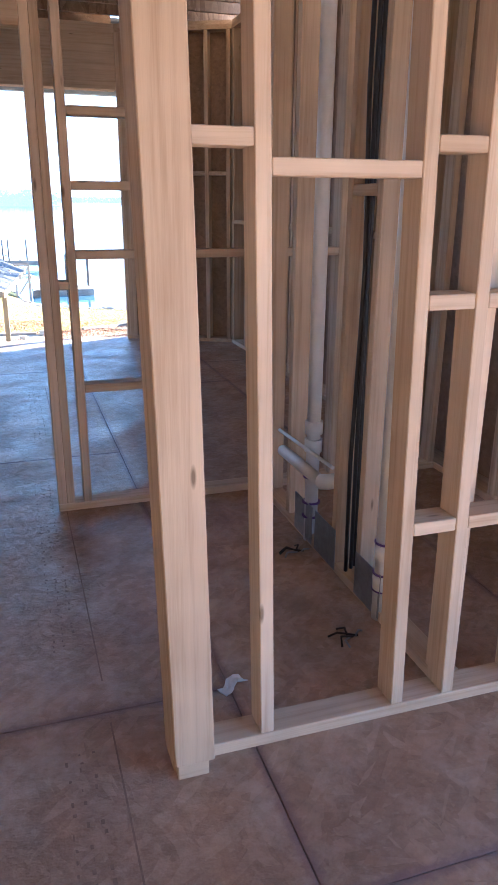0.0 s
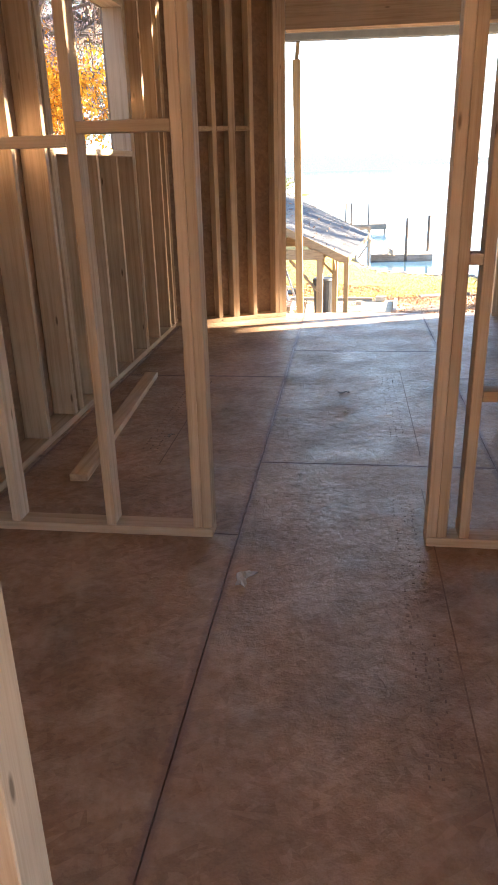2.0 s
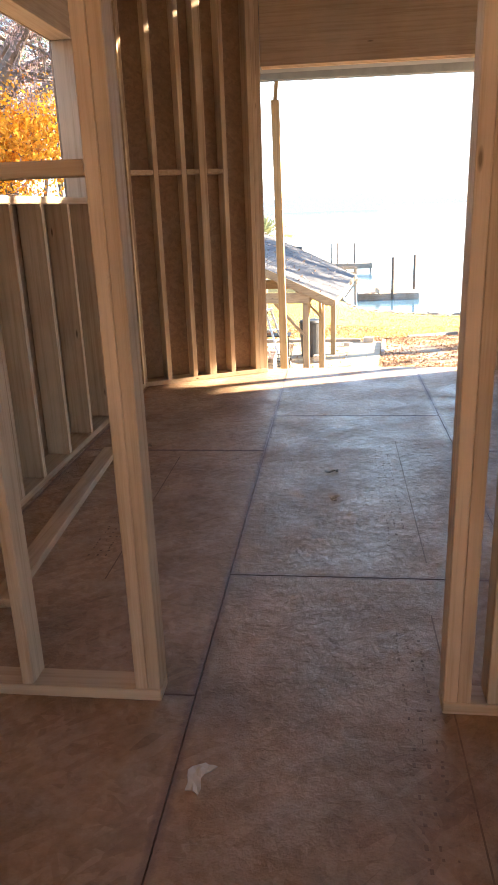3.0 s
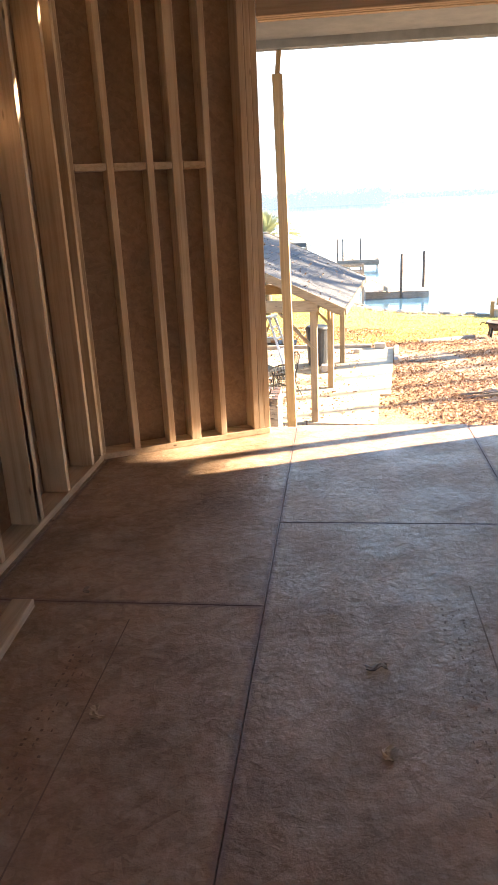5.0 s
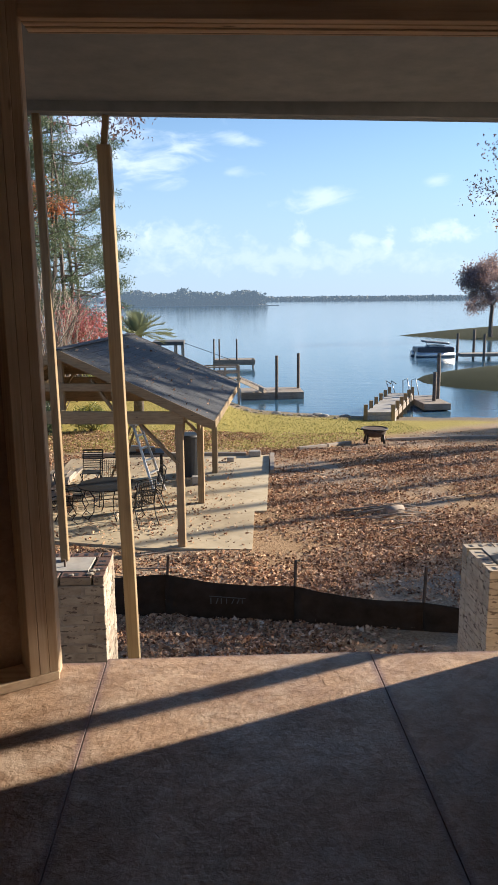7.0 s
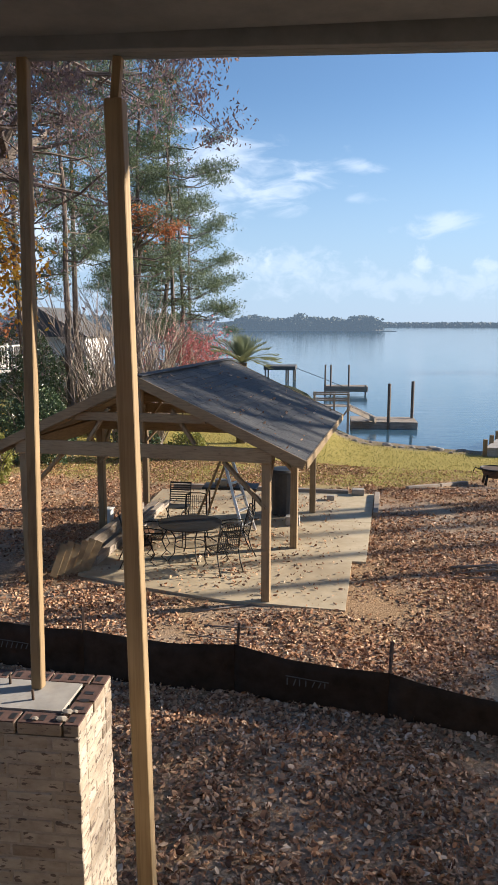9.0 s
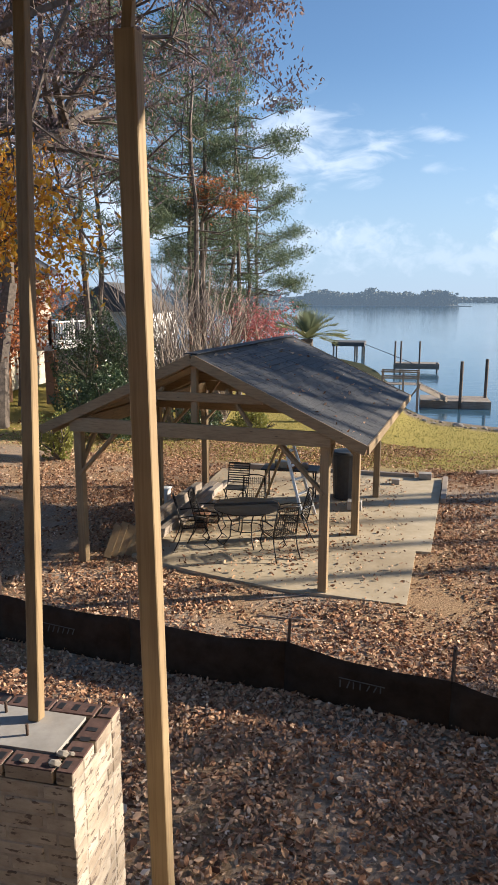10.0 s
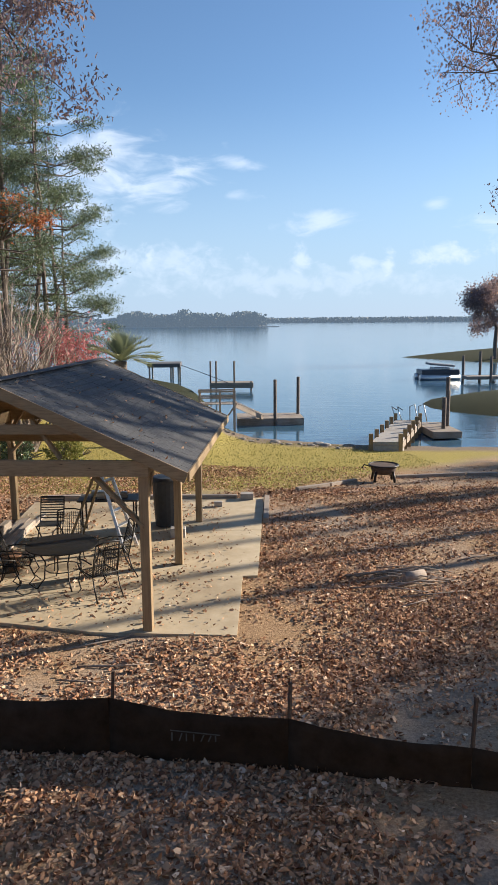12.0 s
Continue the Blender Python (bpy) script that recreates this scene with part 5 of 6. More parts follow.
for k in range(6):
    part("board", sticked((-4.30 + 0.10 * k, 19.25 + 0.07 * k, -3.06), (-4.12 + 0.11 * k, 19.42 + 0.07 * k, -2.48 + 0.04 * math.sin(k * 2.2)), 0.13, 0.025, (-0.3, 1, 0.1)), cream, panel)
bucket = thing("clay_pot", (-3.1, 21.3, TOP), "brown clay pot on the patio edge", "pot")
part("body", tubed([(-3.1, 21.3, TOP), (-3.1, 21.3, TOP + 0.3)], 0.13, 14, 0.17), terracotta, bucket)
part("rim", tubed([(-3.1, 21.3, TOP + 0.27), (-3.1, 21.3, TOP + 0.315)], 0.185, 14), terracotta, bucket)
UX, UY = -4.45, 22.9
UZ = land(UX, UY)
stub = thing("white_box", (UX, UY, UZ), "white plastic tub beside the stacked timbers", "tub")
part("tub", boxed((UX - 0.14, UY - 0.12, UZ), (UX + 0.14, UY + 0.12, UZ + 0.40), 0.02), white_paint, stub)
part("rim", boxed((UX - 0.16, UY - 0.14, UZ + 0.36), (UX + 0.16, UY + 0.14, UZ + 0.39), 0.006), white_paint, stub)

# fire pit on legs
FX, FY = 5.75, 29.6
FZ = land(FX, FY)
pit = thing("fire_pit", (FX, FY, FZ), "rusty black fire pit bowl on short legs", "fire pit")
part("bowl", tubed([(FX, FY, FZ + 0.26), (FX, FY, FZ + 0.34), (FX, FY, FZ + 0.52)], 0.30, 16, 0.42), rust, pit)
part("rim", tubed([(FX + 0.44 * math.cos(a * math.tau / 18), FY + 0.44 * math.sin(a * math.tau / 18), FZ + 0.52) for a in range(19)], 0.03, 6), iron, pit)
for k in range(4):
    a = k * math.tau / 4 + 0.7
    part("leg", tubed([(FX + 0.36 * math.cos(a), FY + 0.36 * math.sin(a), FZ + 0.36), (FX + 0.44 * math.cos(a), FY + 0.44 * math.sin(a), FZ)], 0.04, 6), iron, pit)
part("handle", tubed([(FX - 0.42, FY, FZ + 0.48), (FX - 0.6, FY, FZ + 0.54), (FX - 0.66, FY, FZ + 0.43)], 0.02, 6), iron, pit)

# ---- docks and boats ----
def plank_deck(parent, x0, y0, x1, y1, z, along="x", step=0.14):
    """Deck boards, each its own piece."""
    if along == "x":
        y = y0
        while y < y1 - 0.02:
            part("deck_board", boxed((x0, y, z - 0.03), (x1, min(y + step - 0.008, y1), z), 0), grey_wood["x"], parent)
            y += step
    else:
        x = x0
        while x < x1 - 0.02:
            part("deck_board", boxed((x, y0, z - 0.03), (min(x + step - 0.008, x1), y1, z), 0), grey_wood["y"], parent)
            x += step


dock = thing("floating_dock", (4.2, 52.5, WATER), "weathered floating dock between two tall piles", "dock")
plank_deck(dock, 1.9, 51.0, 5.9, 53.6, WATER + 0.42, "x", 0.2)
part("float_frame", boxed((1.9, 51.0, WATER - 0.1), (5.9, 53.6, WATER + 0.385), 0.01), grey_wood["x"], dock)
for x, y in ((4.15, 51.0), (5.75, 53.0)):
    part("mooring_pole", tubed([(x, y, WATER - 2), (x, y, WATER + 2.75)], 0.10, 8), bark, dock)
ramp_ = thing("gangway", (1.8, 50.5, WATER), "sloping timber gangway down to the floating dock", "gangway")
for s in (-0.45, 0.45):
    part("beam", sticked((1.75, 49.6 + s, -3.32), (3.4, 51.4 + s, WATER + 0.48), 0.08, 0.24), grey_wood["x"], ramp_)
for k in range(12):
    u = k / 11
    part("tread", sticked((1.75 + 1.65 * u, 49.1 + 1.8 * u, -3.18 - 0.95 * u), (1.75 + 1.65 * u, 50.1 + 1.8 * u, -3.18 - 0.95 * u), 0.16, 0.03), grey_wood["y"], ramp_)
walkway = thing("shore_walkway", (0.0, 49, -3.5), "raised timber walkway with rails by the shore", "walkway")
plank_deck(walkway, -0.4, 49.0, 1.75, 50.2, -3.2, "y", 0.2)
for x in (-0.3, 0.85, 1.68):
    for y in (49.05, 50.15):
        part("post", sticked((x, y, land(x, y) - 0.5), (x, y, -2.45), 0.11, 0.11, (0, 1, 0)), grey_wood["z"], walkway)
for z in (-2.5, -2.85):
    for y in (49.05, 50.15):
        part("rail", sticked((-0.4, y, z), (1.75, y, z), 0.05, 0.08), grey_wood["x"], walkway)
part("brace", sticked((1.0, 49.0, -4.3), (1.7, 49.0, -3.3), 0.08, 0.12, (0, 1, 0)), grey_wood["z"], walkway)

far_dock = thing("far_dock", (0.5, 72, WATER), "grey dock further along the shore with poles and a line", "dock")
part("deck", boxed((0.0, 72, WATER + 0.3), (3.9, 73.8, WATER + 0.78), 0.02), grey_wood["x"], far_dock)
for x in (0.1, 0.6, 2.2, 3.7):
    part("mooring_pole", tubed([(x, 72.1, WATER - 1), (x, 72.1, WATER + (2.7 if x in (0.1, 0.6, 2.2) else 0.9))], 0.08, 7), bark, far_dock)
shed = thing("boat_shelter", (-6, 88, WATER), "flat-roofed timber boat shelter at the shore", "shelter")
part("roof", boxed((-6.8, 86, WATER + 1.3), (-3.3, 90, WATER + 1.72), 0.02), roof_far, shed)
for x in (-6.6, -4.3, -3.5):
    for y in (86.2, 89.8):
        part("post", sticked((x, y, WATER - 1), (x, y, WATER + 1.3), 0.18, 0.18, (0, 1, 0)), grey_wood["z"], shed)
part("mooring_line", tubed([(-3.4, 86.1, WATER + 1.6), (-0.8, 79, WATER + 1.2), (1.6, 72.1, WATER + 0.8)], 0.03, 5), iron, shed)

pier = thing("boat_pier", (9.7, 45, WATER), "pale concrete and timber pier with posts down each side", "pier")
q = [(7.62, 40.1), (8.95, 40.0), (11.80, 47.0), (10.47, 47.1)]
part("deck", prism(bmesh.new(), q, WATER + 0.62, WATER + 0.78), concrete, pier)
part("abutment", prism(bmesh.new(), [(7.58, 40.05), (8.99, 39.95), (9.35, 40.85), (7.95, 40.95)], WATER - 0.6, WATER + 0.615), concrete, pier)
for (ax, ay), (bx, by) in ((q[0], q[3]), (q[1], q[2])):
    part("edge_beam", sticked((ax, ay, WATER + 0.55), (bx, by, WATER + 0.55), 0.12, 0.3), grey_wood["y"], pier)
    for k in range(6):
        u = k / 5
        x, y = ax + (bx - ax) * u, ay + (by - ay) * u
        part("post", sticked((x, y, WATER - 1.5), (x, y, WATER + 1.15), 0.17, 0.17, (0, 1, 0)), treated["z"], pier)
for dx in (0.0, 0.5):
    part("ladder_rail", tubed([(11.35 + dx, 47.3, WATER + 0.3), (11.3 + dx, 47.3, WATER + 1.5), (11.45 + dx, 46.9, WATER + 1.65), (11.55 + dx, 46.5, WATER + 0.75)], 0.03, 6), aluminium, pier)
    part("ladder_rail", tubed([(10.5 + dx * 0.6, 47.0, WATER + 0.75), (10.3 + dx * 0.6, 47.3, WATER + 1.5), (10.6 + dx * 0.6, 47.25, WATER + 1.3)], 0.03, 6), aluminium, pier)
fl = thing("swim_float", (12.8, 46.5, WATER), "low grey float beside the pier with mooring piles", "dock")
part("deck", boxed((11.95, 45.0, WATER + 0.05), (13.5, 48.6, WATER + 0.42), 0.02), grey_wood["x"], fl)
for x, y, h in ((12.84, 46.1, 2.1), (13.33, 47.0, 2.4), (13.75, 48.4, 3.0)):
    part("mooring_pole", tubed([(x, y, WATER - 2), (x, y, WATER + h)], 0.11, 8), bark, fl)
BX, BY = 23.9, 83.0
boat = thing("pontoon_boat", (BX, BY, WATER), "dark pontoon boat with a folded canopy at a dock", "boat")
for s in (-1.0, 1.0):
    part("pontoon", tubed([(BX - 2.25, BY + s, WATER + 0.25), (BX - 1.75, BY + s, WATER + 0.2), (BX + 1.95, BY + s, WATER + 0.2)], 0.36, 10), aluminium, boat)
part("hull_side", boxed((BX - 2.05, BY - 1.1, WATER + 0.45), (BX + 1.95, BY + 1.1, WATER + 1.05), 0.08), boat_hull, boat)
part("canopy", sticked((BX - 1.2, BY, WATER + 1.65), (BX + 1.5, BY, WATER + 1.4), 1.8, 0.2, (0, 0, 1), 0.08), boat_deck, boat)
part("seat", boxed((BX - 0.7, BY - 0.8, WATER + 1.055), (BX + 1.0, BY + 0.8, WATER + 1.25), 0.06), white_paint, boat)
for x in (BX - 1.05, BX + 0.15, BX + 1.3):
    part("canopy_pole", tubed([(x, BY - 0.85, WATER + 1.0), (x, BY - 0.85, WATER + 1.55)], 0.03, 5), aluminium, boat)
bd = thing("boat_dock", (28, 79, WATER), "grey boat dock with mooring piles", "dock")
part("deck", boxed((25.3, 78.2, WATER + 0.3), (33, 79.8, WATER + 0.62), 0.02), grey_wood["x"], bd)
for x, y, h in ((25.5, 80.0, 2.6), (27.3, 80.2, 3.0), (27.6, 78.0, 2.6), (30.5, 78.0, 3.0)):
    part("mooring_pole", tubed([(x, y, WATER - 2), (x, y, WATER + h)], 0.14, 7), bark, bd)


# ---- trees ----
def grow(rnd, p, d, length, r, depth, segs, tips, spread=0.7, droop=0.0, kids=3, taper=0.62):
    """Branches as a list of tapered segments; tips collect the places where leaves hang."""
    steps = max(2, int(length / 0.7))
    q, dirn = p.copy(), d.normalized()
    for k in range(steps):
        dirn = (dirn + Vector((rnd.gauss(0, 0.16), rnd.gauss(0, 0.16), rnd.gauss(0, 0.10) - droop))).normalized()
        nxt = q + dirn * (length / steps)
        ra, rb = r * (1 - 0.5 * k / steps), r * (1 - 0.5 * (k + 1) / steps)
        segs.append((q.copy(), nxt.copy(), ra, rb))
        if depth > 0 and k >= steps * 0.3 and rnd.random() < 0.55:
            side = Vector((rnd.gauss(0, 1), rnd.gauss(0, 1), rnd.gauss(0.1, 0.5))).normalized()
            grow(rnd, nxt, (dirn * (1 - spread) + side * spread), length * taper * rnd.uniform(0.6, 1.0), rb * 0.6, depth - 1, segs, tips, spread, droop, kids, taper)
        q = nxt
        if depth <= 1:
            tips.append(nxt.copy())
    if depth > 0:
        for k in range(kids):
            side = Vector((rnd.gauss(0, 1), rnd.gauss(0, 1), rnd.gauss(0.2, 0.5))).normalized()
            grow(rnd, q, dirn * (1 - spread) + side * spread, length * taper, r * 0.48, depth - 1, segs, tips, spread, droop, kids, taper)
    else:
        tips.append(q.copy())


def segment_mesh(segs):
    vs, fs = [], []
    for a, b, ra, rb in segs:
        n = 7 if ra > 0.08 else (4 if ra > 0.02 else 3)
        d = (b - a).normalized()
        u = d.cross(Vector((0.3, 0.2, 0.93)))
        u = u.normalized() if u.length > 0.05 else Vector((1, 0, 0))
        w_ = d.cross(u)
        o = len(vs)
        for c, r in ((a - d * ra * 0.3, ra), (b + d * rb * 0.3, rb)):
            for k in range(n):
                t = k * math.tau / n
                vs.append(tuple(c + u * (r * math.cos(t)) + w_ * (r * math.sin(t))))
        for k in range(n):
            fs.append((o + k, o + (k + 1) % n, o + n + (k + 1) % n, o + n + k))
    return vs, fs


def leaf_tree(name, label, foot, height, seed, mat, n_leaf, size, trunk_r, lean=(0, 0, 1), spread=0.7, droop=0.03, depth=4, jitter=0.35, hang=0.8, crown_from=0.3, group="", bark_mat=None, length=None):
    rnd, rg = random.Random(seed), np.random.default_rng(seed)
    t = thing(name, foot, label, "tree", group=group)
    segs, tips = [], []
    f = Vector(foot)
    d = Vector(lean).normalized()
    top = f + d * height * crown_from
    pts_ = [f - Vector((0, 0, 0.3)), f + d * height * crown_from * 0.5 + Vector((rnd.gauss(0, 0.1), rnd.gauss(0, 0.1), 0)), top]
    for a, b in zip(pts_, pts_[1:]):
        segs.append((a, b, trunk_r * (1.15 if a is pts_[0] else 1), trunk_r * 0.9))
    for k in range(4):
        side = Vector((rnd.gauss(0, 1), rnd.gauss(0, 1), rnd.uniform(0.2, 1.3))).normalized()
        grow(rnd, top, d * 0.55 + side * 0.6, (length or height * 0.30), trunk_r * 0.62, depth - 1, segs, tips, spread, droop)
    part("trunk", segment_mesh(segs), bark_mat or bark, t)
    tip = np.array([tuple(p) for p in tips])
    c = tip[rg.integers(0, len(tip), n_leaf)] + rg.normal(size=(n_leaf, 3)) * jitter
    part("crown", leaf_quads(c, size, rg, droop=hang), mat, t)
    return t


def pine(foot, height, seed, first=0.35, radius=2.6):
    """A tall loblolly pine: bare lower stem, uneven tiers of limbs with needle tufts."""
    rnd, rg = random.Random(seed), np.random.default_rng(seed)
    t = thing("pine_tree", foot, "tall pine with a bare stem and open green tufts", "tree", group="pines on the shore")
    f = Vector(foot)
    segs, tuft = [], []
    lean = Vector((rnd.gauss(0, 0.02), rnd.gauss(0, 0.02), 1))
    last = f - Vector((0, 0, 0.4))
    for k in range(1, 11):
        p = f + lean * height * k / 10 + Vector((rnd.gauss(0, 0.08), rnd.gauss(0, 0.08), 0))
        segs.append((last, p, 0.17 * (1 - 0.085 * (k - 1)), 0.17 * (1 - 0.085 * k)))
        last = p
    h = first
    while h < 0.99:
        r = radius * (0.35 + 0.75 * math.sin(math.pi * min(1, (h - first) / (1 - first) * 0.85 + 0.12))) * rnd.uniform(0.3, 1.3)
        a = rnd.uniform(0, 6.28)
        p = f + lean * height * h
        q = p + Vector((math.cos(a) * r, math.sin(a) * r, r * rnd.uniform(0.0, 0.4)))
        mid = (p + q) / 2 + Vector((0, 0, -0.12 * r))
        segs += [(p, mid, 0.04, 0.03), (mid, q, 0.03, 0.012)]
        for k in range(int(5 + r * 5)):
            u = rnd.uniform(0.55, 1.1)
            c = (mid * (1 - u) + q * u) + Vector((rnd.gauss(0, 0.32), rnd.gauss(0, 0.32), rnd.gauss(0.1, 0.16)))
            tuft.append(tuple(c))
        h += rnd.uniform(0.008, 0.036)
    part("trunk", segment_mesh(segs), bark, t)
    tf = np.array(tuft)
    c = np.repeat(tf, 24, axis=0) + rg.normal(size=(len(tf) * 24, 3)) * np.array([0.22, 0.22, 0.12])
    part("crown", leaf_quads(c, 0.21, rg, droop=-0.4, aspect=0.17), pine_leaf, t)


for k, (x, y, h, fi) in enumerate(((-11.6, 37, 19, 0.30), (-10.2, 40, 21, 0.38), (-9.2, 36, 17, 0.42), (-8.6, 44, 22, 0.30), (-7.6, 40, 18, 0.40), (-9.8, 46, 20, 0.25),
                                   (-7.9, 48, 19, 0.22), (-6.8, 45, 15.5, 0.30), (-7.4, 50, 15, 0.20), (-13.4, 42, 20, 0.3), (-11.0, 51, 18, 0.2), (-14.5, 36, 17, 0.35), (-8.4, 57, 14, 0.2))):
    pine((x - 0.9, y, land(x - 0.9, y)), h, 40 + k, fi, 3.1)
# pines east of the yard: bare stems whose long shadows band the patio and the leaves
for k, (x, y, h) in enumerate(((15.0, 24.9, 20), (18.0, 27.7, 21), (21.0, 30.5, 20), (17.0, 30.8, 19), (24.5, 36.5, 20))):
    pine((x, y, land(x, y)), h, 80 + k, 0.6, 2.6)


def scatter_ring(cx, cy, cz, rx, ry, rz, n, rg, hollow=0.55):
    v = rg.normal(size=(n, 3))
    v /= np.linalg.norm(v, axis=1, keepdims=True)
    v *= rg.uniform(hollow, 1.0, size=(n, 1))
    lump = 1 + 0.22 * np.sin(v[:, :1] * 5 + v[:, 1:2] * 4) + 0.12 * np.sin(v[:, 2:3] * 9 + v[:, :1] * 7)
    return v * lump * np.array([rx, ry, rz]) + np.array([cx, cy, cz])


# oaks that still hold dry leaves: one west of the yard, two east of it
west_oak = leaf_tree("oak_tree", "big oak with crooked dark limbs and sparse dry leaves", (-10.2, 20.5, land(-10.2, 20.5)), 15, 11, oak_leaf, 6500, 0.10, 0.34, lean=(0.22, 0.05, 1), depth=5, jitter=0.30, hang=1.2, crown_from=0.36, group="oaks", length=4.6)
leaf_tree("oak_tree", "big oak with dark limbs and sparse dry leaves", (-13.5, 31, land(-13.5, 31)), 16, 12, oak_leaf, 8000, 0.14, 0.33, lean=(0.15, 0, 1), depth=5, jitter=0.32, hang=1.2, crown_from=0.32, group="oaks", length=4.8)
leaf_tree("oak_tree", "oak beside the yard with hanging purplish dry leaves", (13.0, 28.5, land(13.0, 28.5)), 15, 13, oak_leaf, 40000, 0.085, 0.30, lean=(-0.12, 0, 1), depth=5, jitter=0.2, hang=1.5, crown_from=0.40, group="oaks", length=4.3)
leaf_tree("oak_tree", "oak east of the yard, shading the ground", (18, 19.7, land(18, 19.7)), 11, 14, oak_leaf, 5000, 0.24, 0.30, depth=4, jitter=0.5, hang=1.0, crown_from=0.36, group="oaks", length=2.6)
leaf_tree("oak_tree", "oak east of the yard, shading the ground", (24, 22.9, land(24, 22.9)), 11, 17, oak_leaf, 3500, 0.24, 0.30, depth=4, jitter=0.5, hang=1.0, crown_from=0.36, group="oaks", length=2.5)
leaf_tree("oak_tree", "oak east of the yard, shading the ground", (28, 37.5, land(28, 37.5)), 11, 15, oak_leaf, 5000, 0.22, 0.30, depth=4, jitter=0.4, hang=1.0, crown_from=0.36, group="oaks", length=2.2)
leaf_tree("oak_tree", "dark red-leaved tree on the far point", (42.0, 114, land(42, 114)), 15, 16, oak_leaf, 16000, 0.30, 0.32, depth=4, jitter=0.5, hang=0.8, crown_from=0.30, group="oaks", length=3.6)
leaf_tree("maple_tree", "maple with glowing orange autumn leaves", (-7.3, 20.4, land(-7.3, 20.4)), 9.5, 21, orange_leaf, 13000, 0.13, 0.14, depth=4, jitter=0.35, hang=0.5, crown_from=0.40, length=1.8)
leaf_tree("maple_tree", "small tree with rusty orange leaves among the pines", (-9.0, 42.5, land(-9, 42.5)), 13.5, 22, rust_leaf, 1300, 0.17, 0.12, depth=4, jitter=0.25, hang=0.4, crown_from=0.64, length=1.15)
leaf_tree("maple_tree", "small tree with crimson leaves near the water", (-7.0, 43.0, land(-7, 43)), 5.6, 23, pink_leaf, 3000, 0.16, 0.06, depth=4, jitter=0.38, hang=0.4, crown_from=0.35, length=1.5)
leaf_tree("maple_tree", "dark rust-leaved tree by the neighbour's house", (-15.0, 33.5, land(-15, 33.5)), 7.5, 24, rust_leaf, 4500, 0.18, 0.14, depth=4, jitter=0.4, hang=0.4, crown_from=0.25, length=2.2)

# long low limbs of the western oak that reach over the yard, hung with dry leaves
def oak_limb(parent, pts, r, seed, n_leaf, twigs=1.0):
    rnd, rg = random.Random(seed), np.random.default_rng(seed)
    pts = [Vector(p) for p in pts]
    segs, tips = [], []
    steps = 7
    for i, (a, b) in enumerate(zip(pts, pts[1:])):
        last = a
        for k in range(1, steps + 1):
            u = (i + k / steps) / (len(pts) - 1)
            p = a.lerp(b, k / steps) + (Vector((rnd.gauss(0, 0.07), rnd.gauss(0, 0.07), rnd.gauss(0, 0.07))) if k < steps else Vector())
            segs.append((last, p, r * (1.04 - 0.85 * u), r * (1.0 - 0.85 * u)))
            last = p
            if u > 0.25:
                for _ in range(2 if rnd.random() < 0.5 else 1):
                    side = Vector((rnd.gauss(0, 1), rnd.gauss(0, 1), rnd.gauss(-0.1, 0.7))).normalized()
                    grow(rnd, p, (b - a).normalized() * 0.4 + side * 0.7, twigs * rnd.uniform(0.7, 1.5), r * 0.22, 2, segs, tips, 0.6, 0.06, 2, 0.6)
    tip = np.array([tuple(p) for p in tips])
    c = tip[rg.integers(0, len(tip), n_leaf)] + rg.normal(size=(n_leaf, 3)) * np.array([0.13, 0.13, 0.15])
    limb = part("limb", segment_mesh(segs), bark, parent)
    part("foliage", leaf_quads(c, 0.08, rg, droop=1.3, aspect=0.45), oak_leaf, limb)


oak_limb(west_oak, ((-8.6, 20.8, 4.2), (-6.5, 20.2, 6.2), (-4.3, 19.6, 6.9), (-2.3, 19.1, 6.0)), 0.11, 61, 10000)
oak_limb(west_oak, ((-8.6, 20.8, 4.6), (-7.0, 19.0, 7.0), (-4.9, 18.4, 8.0), (-2.6, 18.2, 7.6)), 0.10, 62, 10000)
oak_limb(west_oak, ((-8.9, 20.7, 3.2), (-6.8, 19.4, 4.3), (-5.4, 18.9, 4.2)), 0.09, 63, 2200)
oak_limb(west_oak, ((-9.0, 20.7, 2.4), (-7.3, 19.6, 1.9), (-6.1, 19.2, 1.1)), 0.06, 64, 350, 0.8)

# bare many-stemmed shrub
rnd = random.Random(3)
for cx, cy, n, h in ((-8.0, 35.0, 60, 5.6), (-6.7, 36.5, 44, 4.8), (-9.6, 37.5, 36, 5.2), (-7.4, 39, 36, 5.4)):
    t = thing("bare_shrub", (cx, cy, land(cx, cy)), "leafless many-stemmed shrub of pale upright twigs", "shrub", group="bare shrubs")
    segs, tips = [], []
    for k in range(n):
        a, s = rnd.uniform(0, 6.28), rnd.uniform(0.05, 0.30)
        grow(rnd, Vector((cx + 0.3 * math.cos(a), cy + 0.3 * math.sin(a), land(cx, cy))), Vector((math.cos(a) * s, math.sin(a) * s, 1)), h * rnd.uniform(0.6, 1), 0.03, 1, segs, tips, 0.3, -0.02, 2, 0.35)
    part("woody_base", segment_mesh(segs), pale_bark, t)["kind"] = "stuff"
